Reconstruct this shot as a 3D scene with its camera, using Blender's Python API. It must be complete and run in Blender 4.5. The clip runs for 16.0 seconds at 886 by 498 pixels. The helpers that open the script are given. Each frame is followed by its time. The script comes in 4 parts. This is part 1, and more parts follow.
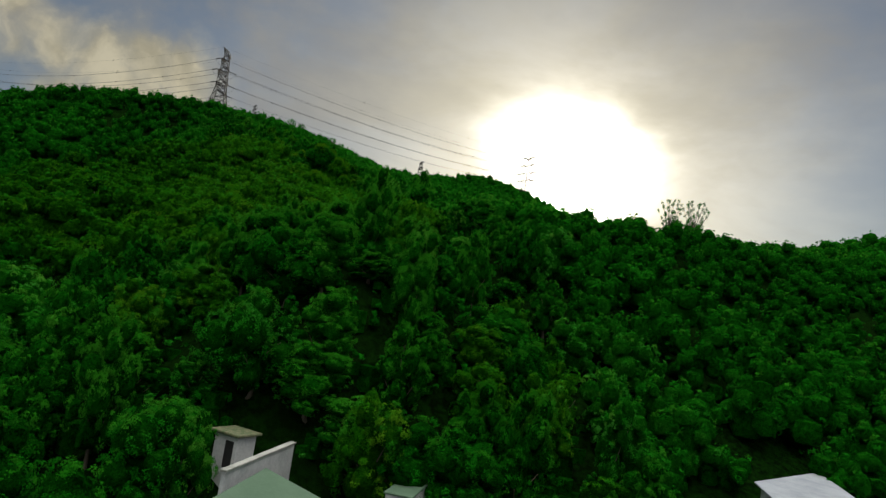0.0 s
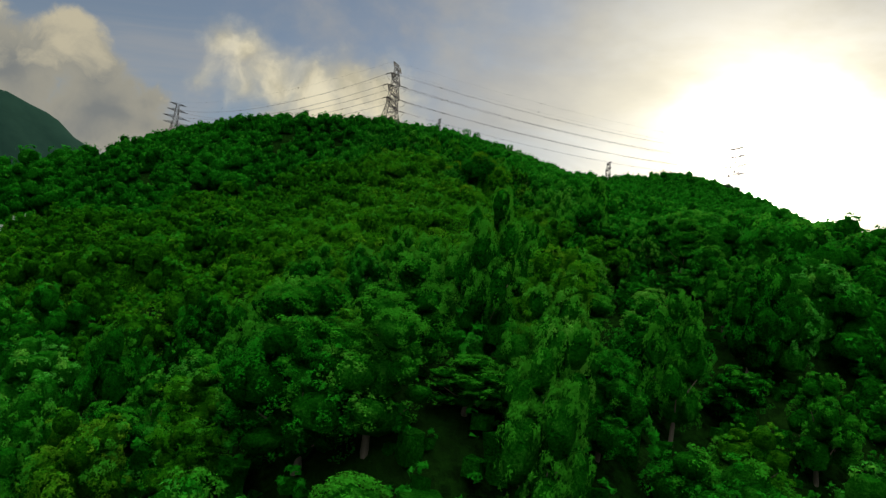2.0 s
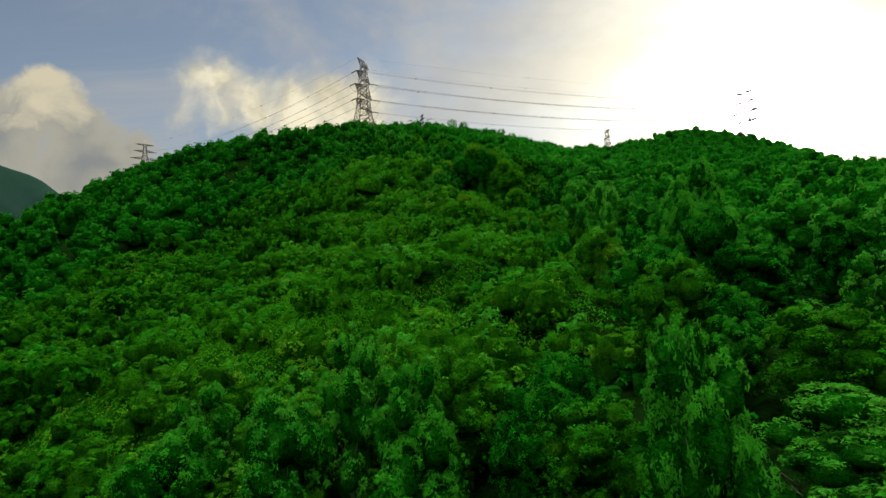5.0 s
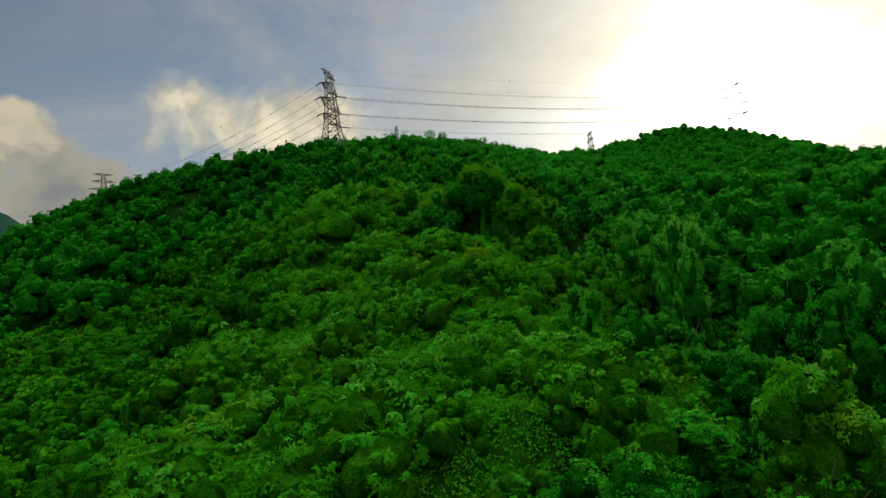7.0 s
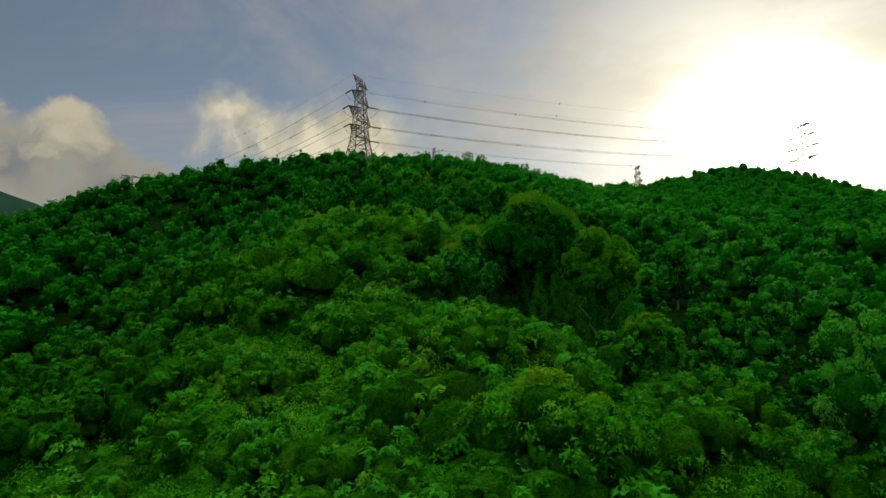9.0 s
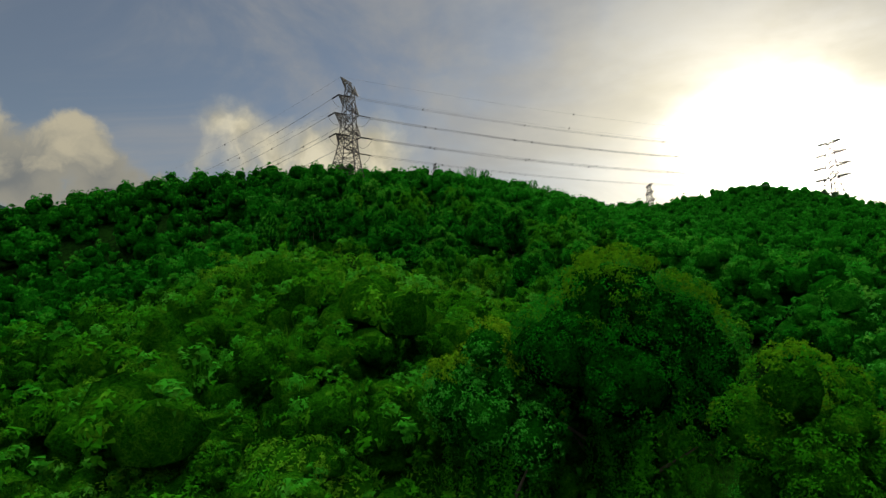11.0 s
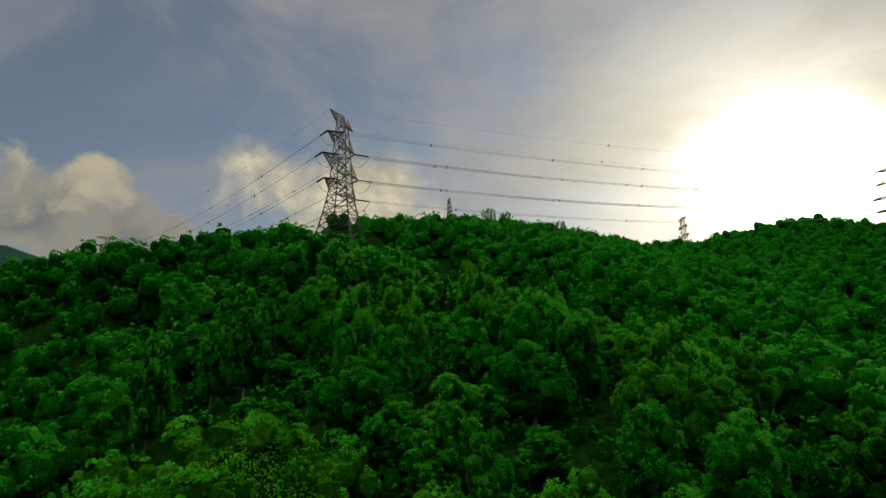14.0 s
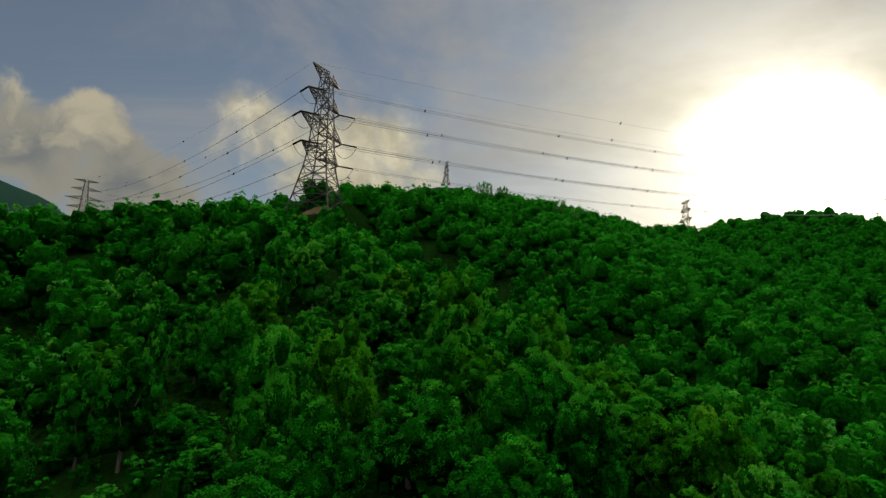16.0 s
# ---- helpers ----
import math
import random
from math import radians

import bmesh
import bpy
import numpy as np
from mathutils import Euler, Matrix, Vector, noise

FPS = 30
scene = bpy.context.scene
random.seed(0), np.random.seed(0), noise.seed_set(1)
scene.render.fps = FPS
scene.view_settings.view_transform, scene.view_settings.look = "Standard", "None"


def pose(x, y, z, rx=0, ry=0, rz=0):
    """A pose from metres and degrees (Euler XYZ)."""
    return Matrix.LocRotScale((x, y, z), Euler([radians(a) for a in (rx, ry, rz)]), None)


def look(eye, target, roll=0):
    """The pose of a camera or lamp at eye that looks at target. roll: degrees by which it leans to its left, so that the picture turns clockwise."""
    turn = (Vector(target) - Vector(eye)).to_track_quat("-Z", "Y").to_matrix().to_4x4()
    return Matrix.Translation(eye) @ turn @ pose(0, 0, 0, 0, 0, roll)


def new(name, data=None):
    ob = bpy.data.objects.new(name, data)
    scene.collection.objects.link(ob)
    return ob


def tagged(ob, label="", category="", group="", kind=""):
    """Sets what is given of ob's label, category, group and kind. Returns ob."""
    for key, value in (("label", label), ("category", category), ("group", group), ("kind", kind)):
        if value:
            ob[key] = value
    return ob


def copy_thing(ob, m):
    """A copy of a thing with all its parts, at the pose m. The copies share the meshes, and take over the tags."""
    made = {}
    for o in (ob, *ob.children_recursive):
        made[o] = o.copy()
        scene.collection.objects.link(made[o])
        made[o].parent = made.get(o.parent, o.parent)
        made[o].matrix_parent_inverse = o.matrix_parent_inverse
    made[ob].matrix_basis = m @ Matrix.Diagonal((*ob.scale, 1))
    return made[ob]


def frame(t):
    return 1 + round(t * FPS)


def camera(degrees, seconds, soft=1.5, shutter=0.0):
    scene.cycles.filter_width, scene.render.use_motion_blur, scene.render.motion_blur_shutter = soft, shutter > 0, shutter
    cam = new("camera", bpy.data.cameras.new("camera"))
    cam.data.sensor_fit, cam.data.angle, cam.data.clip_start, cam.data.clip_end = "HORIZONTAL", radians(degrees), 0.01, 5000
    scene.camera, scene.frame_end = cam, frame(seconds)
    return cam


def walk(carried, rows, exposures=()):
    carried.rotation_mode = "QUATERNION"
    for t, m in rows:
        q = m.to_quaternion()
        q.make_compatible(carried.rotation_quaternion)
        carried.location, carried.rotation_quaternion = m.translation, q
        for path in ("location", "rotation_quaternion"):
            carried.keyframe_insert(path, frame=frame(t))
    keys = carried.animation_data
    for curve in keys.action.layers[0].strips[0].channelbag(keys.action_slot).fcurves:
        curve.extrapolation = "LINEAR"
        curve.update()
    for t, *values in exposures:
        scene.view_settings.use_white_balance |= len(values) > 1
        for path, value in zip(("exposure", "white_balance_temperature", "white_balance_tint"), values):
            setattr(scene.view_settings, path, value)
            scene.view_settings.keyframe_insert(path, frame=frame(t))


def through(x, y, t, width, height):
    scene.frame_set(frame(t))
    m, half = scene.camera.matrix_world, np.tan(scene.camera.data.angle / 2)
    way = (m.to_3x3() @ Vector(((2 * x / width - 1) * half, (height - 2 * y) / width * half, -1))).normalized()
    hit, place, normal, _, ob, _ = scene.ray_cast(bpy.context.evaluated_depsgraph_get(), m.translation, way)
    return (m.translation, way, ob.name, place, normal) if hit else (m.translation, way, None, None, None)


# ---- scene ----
cam = camera(71.0, 16.0, soft=1.4)
# seconds, eye x, y, z, yaw to the left, pitch up, roll
ROWS = [
    (0.0, 0.41, -0.89, 24.37, -0.25, 6.74, 8.34),
    (0.5, 1.20, 7.74, 26.47, 7.13, 6.75, 10.84),
    (1.0, 1.87, 16.12, 28.70, 11.62, 5.84, 10.88),
    (1.5, 2.06, 23.90, 31.10, 14.62, 5.11, 7.97),
    (2.0, 1.48, 31.04, 33.71, 17.16, 4.65, 8.15),
    (2.5, 0.28, 37.72, 36.43, 19.79, 4.08, 9.65),
    (3.0, -1.29, 44.03, 38.75, 22.77, 2.91, 11.21),
    (3.5, -3.17, 50.03, 40.28, 25.48, 1.64, 11.08),
    (4.0, -5.39, 56.11, 41.55, 26.47, 1.68, 9.95),
    (4.5, -7.74, 62.33, 42.64, 25.06, 2.09, 5.34),
    (5.0, -9.90, 68.69, 43.90, 17.56, 4.17, -1.22),
    (7.5, -23.09, 104.92, 55.79, 15.88, 5.11, -4.91),
    (8.0, -25.31, 112.61, 57.50, 16.55, 5.44, -3.37),
    (8.5, -27.36, 120.36, 59.04, 17.67, 6.20, -1.02),
    (9.0, -29.31, 128.11, 60.71, 18.53, 7.23, -0.29),
    (11.5, -41.40, 166.59, 72.11, 18.61, 9.00, 0.51),
    (12.0, -43.57, 173.44, 74.56, 19.28, 9.56, 1.73),
    (12.5, -45.72, 180.08, 77.28, 19.52, 10.46, 2.04),
    (13.0, -47.74, 186.41, 80.01, 19.67, 10.77, 0.82),
    (13.5, -49.68, 192.15, 82.98, 19.90, 11.15, -0.38),
    (14.0, -51.39, 197.20, 85.86, 20.11, 11.63, -0.82),
    (14.5, -52.76, 201.66, 88.62, 19.90, 11.59, -1.33),
    (15.0, -53.77, 205.87, 91.05, 19.43, 10.16, 0.01),
    (15.5, -54.63, 209.96, 92.98, 19.50, 8.91, 2.57),
    (16.0, -55.40, 213.97, 94.58, 19.52, 8.06, 2.94),
]
EXPOSURES = [(0.0, -0.36), (1.0, -0.15), (2.0, 0.18), (3.0, 0.55), (4.0, 0.75), (5.0, 0.5), (7.5, 0.3), (9.0, 0.15), (12.5, 0.03), (16.0, -0.05)]
walk(cam, [(t, pose(x, y, z, 0, 0, yaw) @ pose(0, 0, 0, 90 + pitch) @ pose(0, 0, 0, 0, 0, roll)) for t, x, y, z, yaw, pitch, roll in ROWS], EXPOSURES)


# ---- world and sun ----
def heading(az, el):
    """Unit vector, az degrees to the left of +y, el degrees up."""
    a, e = radians(az), radians(el)
    return Vector((-math.sin(a) * math.cos(e), math.cos(a) * math.cos(e), math.sin(e)))


SUN_AZ, SUN_EL = -10.3, 15.0
SUN_DIR = heading(SUN_AZ, SUN_EL)


class Nodes:
    """A short way to write node trees."""

    def __init__(self, tree):
        self.t = tree
        tree.nodes.clear()

    def add(self, kind, **props):
        n = self.t.nodes.new(kind)
        for k, v in props.items():
            setattr(n, k, v)
        return n

    def put(self, sock, v):
        if isinstance(v, bpy.types.NodeSocket):
            self.t.links.new(v, sock)
        elif v is not None:
            sock.default_value = v

    def math(self, op, a, b=None, c=None, clamp=False):
        n = self.add("ShaderNodeMath", operation=op, use_clamp=clamp)
        for s, v in zip(n.inputs, (a, b, c)):
            self.put(s, v)
        return n.outputs[0]

    def vec(self, op, a, b=None, scale=None):
        n = self.add("ShaderNodeVectorMath", operation=op)
        self.put(n.inputs[0], a)
        self.put(n.inputs[1], b)
        if scale is not None:
            self.put(n.inputs[3], scale)
        return n.outputs["Value"] if op in ("DOT_PRODUCT", "DISTANCE", "LENGTH") else n.outputs[0]

    def noise(self, vec, scale, detail=4.0, rough=0.55, distortion=0.0):
        n = self.add("ShaderNodeTexNoise")
        self.put(n.inputs["Vector"], vec)
        n.inputs["Scale"].default_value, n.inputs["Detail"].default_value = scale, detail
        n.inputs["Roughness"].default_value, n.inputs["Distortion"].default_value = rough, distortion
        return n.outputs[0]

    def step(self, v, lo, hi, a=0.0, b=1.0, smooth=True):
        n = self.add("ShaderNodeMapRange", interpolation_type="SMOOTHSTEP" if smooth else "LINEAR")
        for s, x in zip(n.inputs, (v, lo, hi, a, b)):
            self.put(s, x)
        return n.outputs[0]

    def mix(self, f, a, b, blend="MIX"):
        n = self.add("ShaderNodeMix", data_type="RGBA", blend_type=blend)
        self.put(n.inputs[0], f)
        self.put(n.inputs[6], a if isinstance(a, bpy.types.NodeSocket) else (*a, 1))
        self.put(n.inputs[7], b if isinstance(b, bpy.types.NodeSocket) else (*b, 1))
        return n.outputs[2]


def make_world():
    world = bpy.data.worlds.new("sky")
    scene.world = world
    world.use_nodes = True
    g = Nodes(world.node_tree)
    d = g.vec("NORMALIZE", g.add("ShaderNodeTexCoord").outputs["Generated"])
    sky = g.add("ShaderNodeTexSky", sky_type="NISHITA", sun_disc=False, sun_elevation=radians(SUN_EL),
                sun_rotation=radians(-SUN_AZ), air_density=1.0, dust_density=0.6, ozone_density=2.0)
    base = g.vec("SCALE", sky.outputs[0], scale=SKY)
    up = g.add("ShaderNodeSeparateXYZ")
    g.put(up.inputs[0], d)
    el = up.outputs[2]
    # high thin cloud, drawn out sideways
    flat = g.vec("MULTIPLY", d, (1.0, 1.0, 2.1))
    veil = g.step(g.noise(flat, 2.3, 6.0, 0.6, 0.6), 0.36, 0.66)
    base = g.mix(g.math("MULTIPLY_ADD", veil, 0.62, 0.20), base, VEIL)
    # unseen bright cloud overhead, dimmer away from the sun, added to light the foliage
    across = g.vec("DOT_PRODUCT", d, heading(SUN_AZ, 0))
    sky_fill = g.math("MAXIMUM", g.step(el, 0.58, 0.92), g.step(across, -0.20, -0.75, 0.0, REAR))
    base = g.mix(g.math("MULTIPLY", sky_fill, g.step(el, -0.05, 0.12)), base, g.mix(g.noise(flat, 1.6, 5.0), FILL_DIM, FILL_LIT))
    # the sun's glow in the haze and cloud before it
    tall = Vector((1.0, 1.0, 1.35))
    ang = g.math("ARCCOSINE", g.math("MINIMUM", g.vec("DOT_PRODUCT", g.vec("NORMALIZE", g.vec("MULTIPLY", d, tall)), (SUN_DIR * tall).normalized()), 1.0))
    ang = g.math("MULTIPLY", ang, g.step(g.noise(flat, 3.0, 5.0, 0.6), 0.3, 0.7, 0.86, 1.16))

    def bell(width, power):
        q = g.math("POWER", g.math("DIVIDE", ang, radians(width)), 2.0)
        return g.math("MULTIPLY", g.math("EXPONENT", g.math("MULTIPLY", q, -1.0)), power)

    glow = g.vec("ADD", g.vec("SCALE", (1.0, 0.95, 0.82), scale=bell(*GLOW_IN)), g.vec("SCALE", (1.0, 0.87, 0.51), scale=bell(*GLOW_OUT)))
    # banks of cumulus, as heaps of balls with ragged edges
    warp = g.add("ShaderNodeTexNoise")
    g.put(warp.inputs["Vector"], d)
    warp.inputs["Scale"].default_value, warp.inputs["Detail"].default_value = 11.0, 5.0
    bent = g.vec("ADD", d, g.vec("SCALE", g.vec("SUBTRACT", warp.outputs["Color"], (0.5, 0.5, 0.5)), scale=0.085))
    lump = g.noise(bent, 17.0, 6.0, 0.55)

    def bank(balls, ragged):
        best = None
        for az, lift, r in balls:
            v = g.math("SUBTRACT", radians(r), g.vec("DISTANCE", bent, heading(az, lift)))
            best = v if best is None else g.math("SMOOTH_MAX", best, v, 0.025)
        return g.math("ADD", best, g.math("MULTIPLY_ADD", lump, 2.0 * ragged, -ragged))

    left = bank([(50.3, 15.2, 2.9), (48.3, 13.6, 2.6), (44.9, 12.6, 2.4), (43.7, 10.6, 2.4), (47.3, 10.5, 4.2), (54.2, 12.6, 3.9), (58.7, 12.2, 4.2), (55.7, 15.2, 2.0)], 0.034)
    right = bank([(39.8, 18.9, 1.8), (37.4, 18.2, 2.4), (34.4, 16.7, 2.6), (31.2, 16.4, 3.0), (27.8, 17.3, 3.3), (24.8, 17.6, 3.0), (23.8, 15.6, 2.4), (29.2, 13.3, 3.6), (33.6, 13.4, 2.6), (40.4, 15.8, 1.1), (25.2, 12.2, 3.0), (21.8, 13.4, 2.0), (19.4, 12.0, 1.7), (36.8, 15.6, 1.8)], 0.030)
    rise = g.step(el, 0.12, 0.31)
    tops = g.step(g.math("ADD", g.math("MULTIPLY", rise, 0.5), g.math("MULTIPLY", lump, 0.9)), 0.66, 1.08)
    rim = g.step(left, 0.01, 0.06, 0.40, 0.0)
    lit_l = g.mix(g.math("MAXIMUM", tops, rim), CLOUD_GREY, (0.46, 0.415, 0.30))
    lit_r = g.mix(g.step(lump, 0.35, 0.72), CLOUD_CREAM, CLOUD_LIT)
    base = g.mix(g.step(left, -0.006, 0.020), base, lit_l)
    base = g.mix(g.step(right, -0.016, 0.044, 0.0, 0.84), base, lit_r)
    col = g.vec("ADD", base, glow)
    bg = g.add("ShaderNodeBackground")
    g.put(bg.inputs[0], col)
    bg.inputs[1].default_value = 1.0
    g.put(g.add("ShaderNodeOutputWorld").inputs[0], bg.outputs[0])


SKY, VEIL = 0.069, (0.318, 0.315, 0.308)
FILL_DIM, FILL_LIT, REAR = (2.9, 2.9, 2.8), (5.7, 5.5, 5.0), 0.10
GLOW_IN, GLOW_OUT = (4.2, 16.0), (17.0, 0.67)
CLOUD_LIT, CLOUD_GREY, CLOUD_CREAM = (0.76, 0.68, 0.47), (0.18, 0.19, 0.185), (0.48, 0.425, 0.28)
make_world()
lamp = bpy.data.lights.new("sun", "SUN")
lamp.energy, lamp.angle, lamp.color = 5.0, radians(6), (1.0, 0.88, 0.66)
sun = new("sun", lamp)
sun.matrix_world = look(SUN_DIR * 100, (0, 0, 0))


# ---- materials ----
def material(name):
    m = bpy.data.materials.new(name)
    m.use_nodes = True
    return m, Nodes(m.node_tree)


def surface(g, shader):
    g.put(g.add("ShaderNodeOutputMaterial").inputs[0], shader)


def principled(g, colour, rough, metal=0.0, spec=0.4, normal=None):
    n = g.add("ShaderNodeBsdfPrincipled")
    g.put(n.inputs["Base Color"], colour if isinstance(colour, bpy.types.NodeSocket) else (*colour, 1))
    g.put(n.inputs["Roughness"], rough)
    n.inputs["Metallic"].default_value = metal
    n.inputs["Specular IOR Level"].default_value = spec
    g.put(n.inputs["Normal"], normal)
    return n.outputs[0]


def bump(g, height, strength, distance=0.05):
    n = g.add("ShaderNodeBump")
    n.inputs["Strength"].default_value, n.inputs["Distance"].default_value = strength, distance
    g.put(n.inputs["Height"], height)
    return n.outputs[0]


def leaf_material(name, dark, mid, pale, spread=0.16, through=0.3, patchy=0.0):
    """Leaves: every tree has its own tone, every leaf too."""
    m, g = material(name)
    geo, info = g.add("ShaderNodeNewGeometry"), g.add("ShaderNodeObjectInfo")
    pos = geo.outputs["Position"]
    cell = g.add("ShaderNodeTexVoronoi")
    g.put(cell.inputs["Vector"], g.vec("ADD", pos, g.vec("SCALE", info.outputs["Location"], scale=0.37)))
    cell.inputs["Scale"].default_value = spread
    tone = g.add("ShaderNodeSeparateColor")
    g.put(tone.inputs[0], cell.outputs["Color"])
    broad = g.noise(pos, 0.035, 3.0)
    f = g.math("ADD", g.math("MULTIPLY", tone.outputs[0], 0.35), g.math("MULTIPLY", broad, 0.30))
    f = g.math("MULTIPLY_ADD", info.outputs["Random"], 0.35, f)
    f = g.math("ADD", f, g.math("MULTIPLY_ADD", geo.outputs["Random Per Island"], 0.22, -0.11), clamp=True)
    if patchy:
        f = g.math("ADD", f, g.step(g.noise(pos, 0.16, 4.0, 0.6), 0.52, 0.70, 0.0, patchy), clamp=True)
    col = g.mix(g.step(f, 0.15, 0.60), dark, mid)
    col = g.mix(g.step(f, 0.62, 0.98), col, pale)
    spot = g.noise(pos, 9.0, 2.0)
    col = g.mix(g.step(spot, 0.6, 0.8, 0.0, 0.35), col, pale)
    a = principled(g, col, 0.9, 0.0, 0.0)
    b = g.add("ShaderNodeBsdfTranslucent")
    g.put(b.inputs[0], g.mix(0.5, col, pale))
    mx = g.add("ShaderNodeMixShader")
    mx.inputs[0].default_value = through
    g.put(mx.inputs[1], a)
    g.put(mx.inputs[2], b.outputs[0])
    surface(g, mx.outputs[0])
    return m


LEAF = leaf_material("leaves", (0.0014, 0.050, 0.0012), (0.0070, 0.132, 0.005), (0.044, 0.225, 0.026))
LEAF_VINE = leaf_material("vine_leaves", (0.0042, 0.074, 0.0016), (0.017, 0.134, 0.0035), (0.062, 0.186, 0.008), 0.10, 0.3, 0.40)
LEAF_YOUNG = leaf_material("young_leaves", (0.005, 0.098, 0.003), (0.020, 0.168, 0.008), (0.066, 0.225, 0.022), 0.16)
LEAF_OLIVE = leaf_material("olive_leaves", (0.010, 0.082, 0.002), (0.034, 0.132, 0.003), (0.085, 0.170, 0.006), 0.16)


def make_shaded_inner(name, dim, mid, lit):
    """The closed mass of small leaves behind the outer sprays, its colour darkened for shade."""
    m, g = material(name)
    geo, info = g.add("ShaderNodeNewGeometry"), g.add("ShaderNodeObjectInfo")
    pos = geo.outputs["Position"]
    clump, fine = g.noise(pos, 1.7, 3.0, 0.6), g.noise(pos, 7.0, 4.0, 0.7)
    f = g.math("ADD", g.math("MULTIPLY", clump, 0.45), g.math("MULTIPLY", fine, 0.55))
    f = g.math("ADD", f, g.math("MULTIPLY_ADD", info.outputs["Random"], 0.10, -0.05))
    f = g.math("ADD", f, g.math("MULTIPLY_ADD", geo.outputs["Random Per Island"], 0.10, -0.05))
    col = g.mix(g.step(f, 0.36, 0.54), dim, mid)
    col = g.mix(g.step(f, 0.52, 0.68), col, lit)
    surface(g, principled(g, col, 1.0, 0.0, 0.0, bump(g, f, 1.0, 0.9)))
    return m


def make_bark():
    m, g = material("bark")
    pos = g.add("ShaderNodeNewGeometry").outputs["Position"]
    n = g.noise(g.vec("MULTIPLY", pos, (8.0, 8.0, 1.5)), 1.5, 6.0)
    surface(g, principled(g, g.mix(n, (0.030, 0.026, 0.018), (0.12, 0.105, 0.080)), 0.9, 0.0, 0.2, bump(g, n, 0.7, 0.05)))
    return m


def make_soil():
    m, g = material("shaded_forest_floor")
    pos = g.add("ShaderNodeNewGeometry").outputs["Position"]
    n = g.noise(pos, 0.09, 6.0)
    fine = g.noise(pos, 1.3, 6.0, 0.65)
    # leaf litter set near black, the trees' deep shade put into its colour
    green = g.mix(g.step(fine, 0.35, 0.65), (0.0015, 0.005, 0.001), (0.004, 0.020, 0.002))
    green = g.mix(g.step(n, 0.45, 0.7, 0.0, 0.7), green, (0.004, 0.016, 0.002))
    # closed wood far off, one dark rough cover coloured with its self-shadow and haze
    away = g.vec("LENGTH", g.vec("MULTIPLY", pos, (1.0, 1.0, 0.0)))
    wood = g.mix(g.noise(pos, 0.02, 8.0, 0.7), (0.004, 0.013, 0.010), (0.012, 0.030, 0.022))
    # leafy moss and creeper stems under the vine blanket
    patch = g.vec("DISTANCE", g.vec("MULTIPLY", pos, (1.0, 0.64, 0.0)), (-66.0, 102.4, 0.0))
    patch = g.math("ADD", patch, g.math("MULTIPLY_ADD", n, 24.0, -12.0))
    mossy = g.mix(g.step(fine, 0.38, 0.62), (0.003, 0.026, 0.001), (0.012, 0.074, 0.002))
    green = g.mix(g.step(patch, 38.0, 46.0, 1.0, 0.0), green, mossy)
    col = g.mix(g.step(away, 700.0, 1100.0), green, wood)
    for x, y, r in BARE:
        near = g.vec("DISTANCE", g.vec("MULTIPLY", pos, (1.0, 1.0, 0.0)), (x, y, 0.0))
        edge = g.math("ADD", near, g.math("MULTIPLY_ADD", g.noise(pos, 0.35, 4.0), 8.0, -4.0))
        earth = g.mix(fine, (0.060, 0.050, 0.025), (0.13, 0.105, 0.055))
        col = g.mix(g.step(edge, r * 0.6, r * 1.2, 0.85, 0.0), col, earth)
    surface(g, principled(g, col, 1.0, 0.0, 0.0, bump(g, fine, 1.0, 0.5)))
    return m


def make_plain(name, a, b, scale, rough, metal=0.0, strength=0.2, spec=0.4):
    """Two tones mixed by noise, with a fine grain."""
    m, g = material(name)
    pos = g.add("ShaderNodeTexCoord").outputs["Object"]
    n = g.math("ADD", g.math("MULTIPLY", g.noise(pos, scale, 6.0, 0.6), 0.7), g.math("MULTIPLY", g.noise(pos, scale * 9, 4.0), 0.3))
    surface(g, principled(g, g.mix(g.step(n, 0.3, 0.7), a, b), rough, metal, spec, bump(g, g.noise(pos, scale * 12, 4.0), strength, 0.02)))
    return m


BARE = [(-67.0, 96.0, 3.0), (-76, 120, 2.5), (-141.5, 355.0, 3.5)]
# inner leaf tones kept darker than the sprays, standing for shade inside crowns
INNER_SHADE, BARK, SOIL = make_shaded_inner("shaded_inner_leaves", (0.0009, 0.013, 0.0007), (0.0035, 0.058, 0.0021), (0.0130, 0.110, 0.0062)), make_bark(), make_soil()
INNER_WOOD_SHADE = make_shaded_inner("shaded_closed_wood_leaves", (0.0011, 0.018, 0.0008), (0.0048, 0.080, 0.0028), (0.0190, 0.140, 0.0090))
INNER_VINE_SHADE = make_shaded_inner("shaded_inner_vine_leaves", (0.0022, 0.021, 0.0009), (0.0100, 0.076, 0.0022), (0.0320, 0.128, 0.0048))
STEEL = make_plain("weathered_steel", (0.022, 0.020, 0.020), (0.060, 0.056, 0.052), 0.8, 0.75, 0.2, 0.2, 0.2)
GLASS = make_plain("insulator_glaze", (0.010, 0.009, 0.008), (0.024, 0.020, 0.018), 2.0, 0.85, 0.0, 0.2, 0.05)
WIRE = make_plain("aluminium_wire", (0.12, 0.12, 0.125), (0.20, 0.20, 0.21), 0.5, 0.6, 0.3, 0.2, 0.2)
PLASTER = make_plain("white_plaster", (0.34, 0.36, 0.37), (0.56, 0.57, 0.57), 0.6, 0.85)
CONCRETE = make_plain("weathered_concrete", (0.20, 0.21, 0.19), (0.38, 0.38, 0.36), 0.5, 0.9)
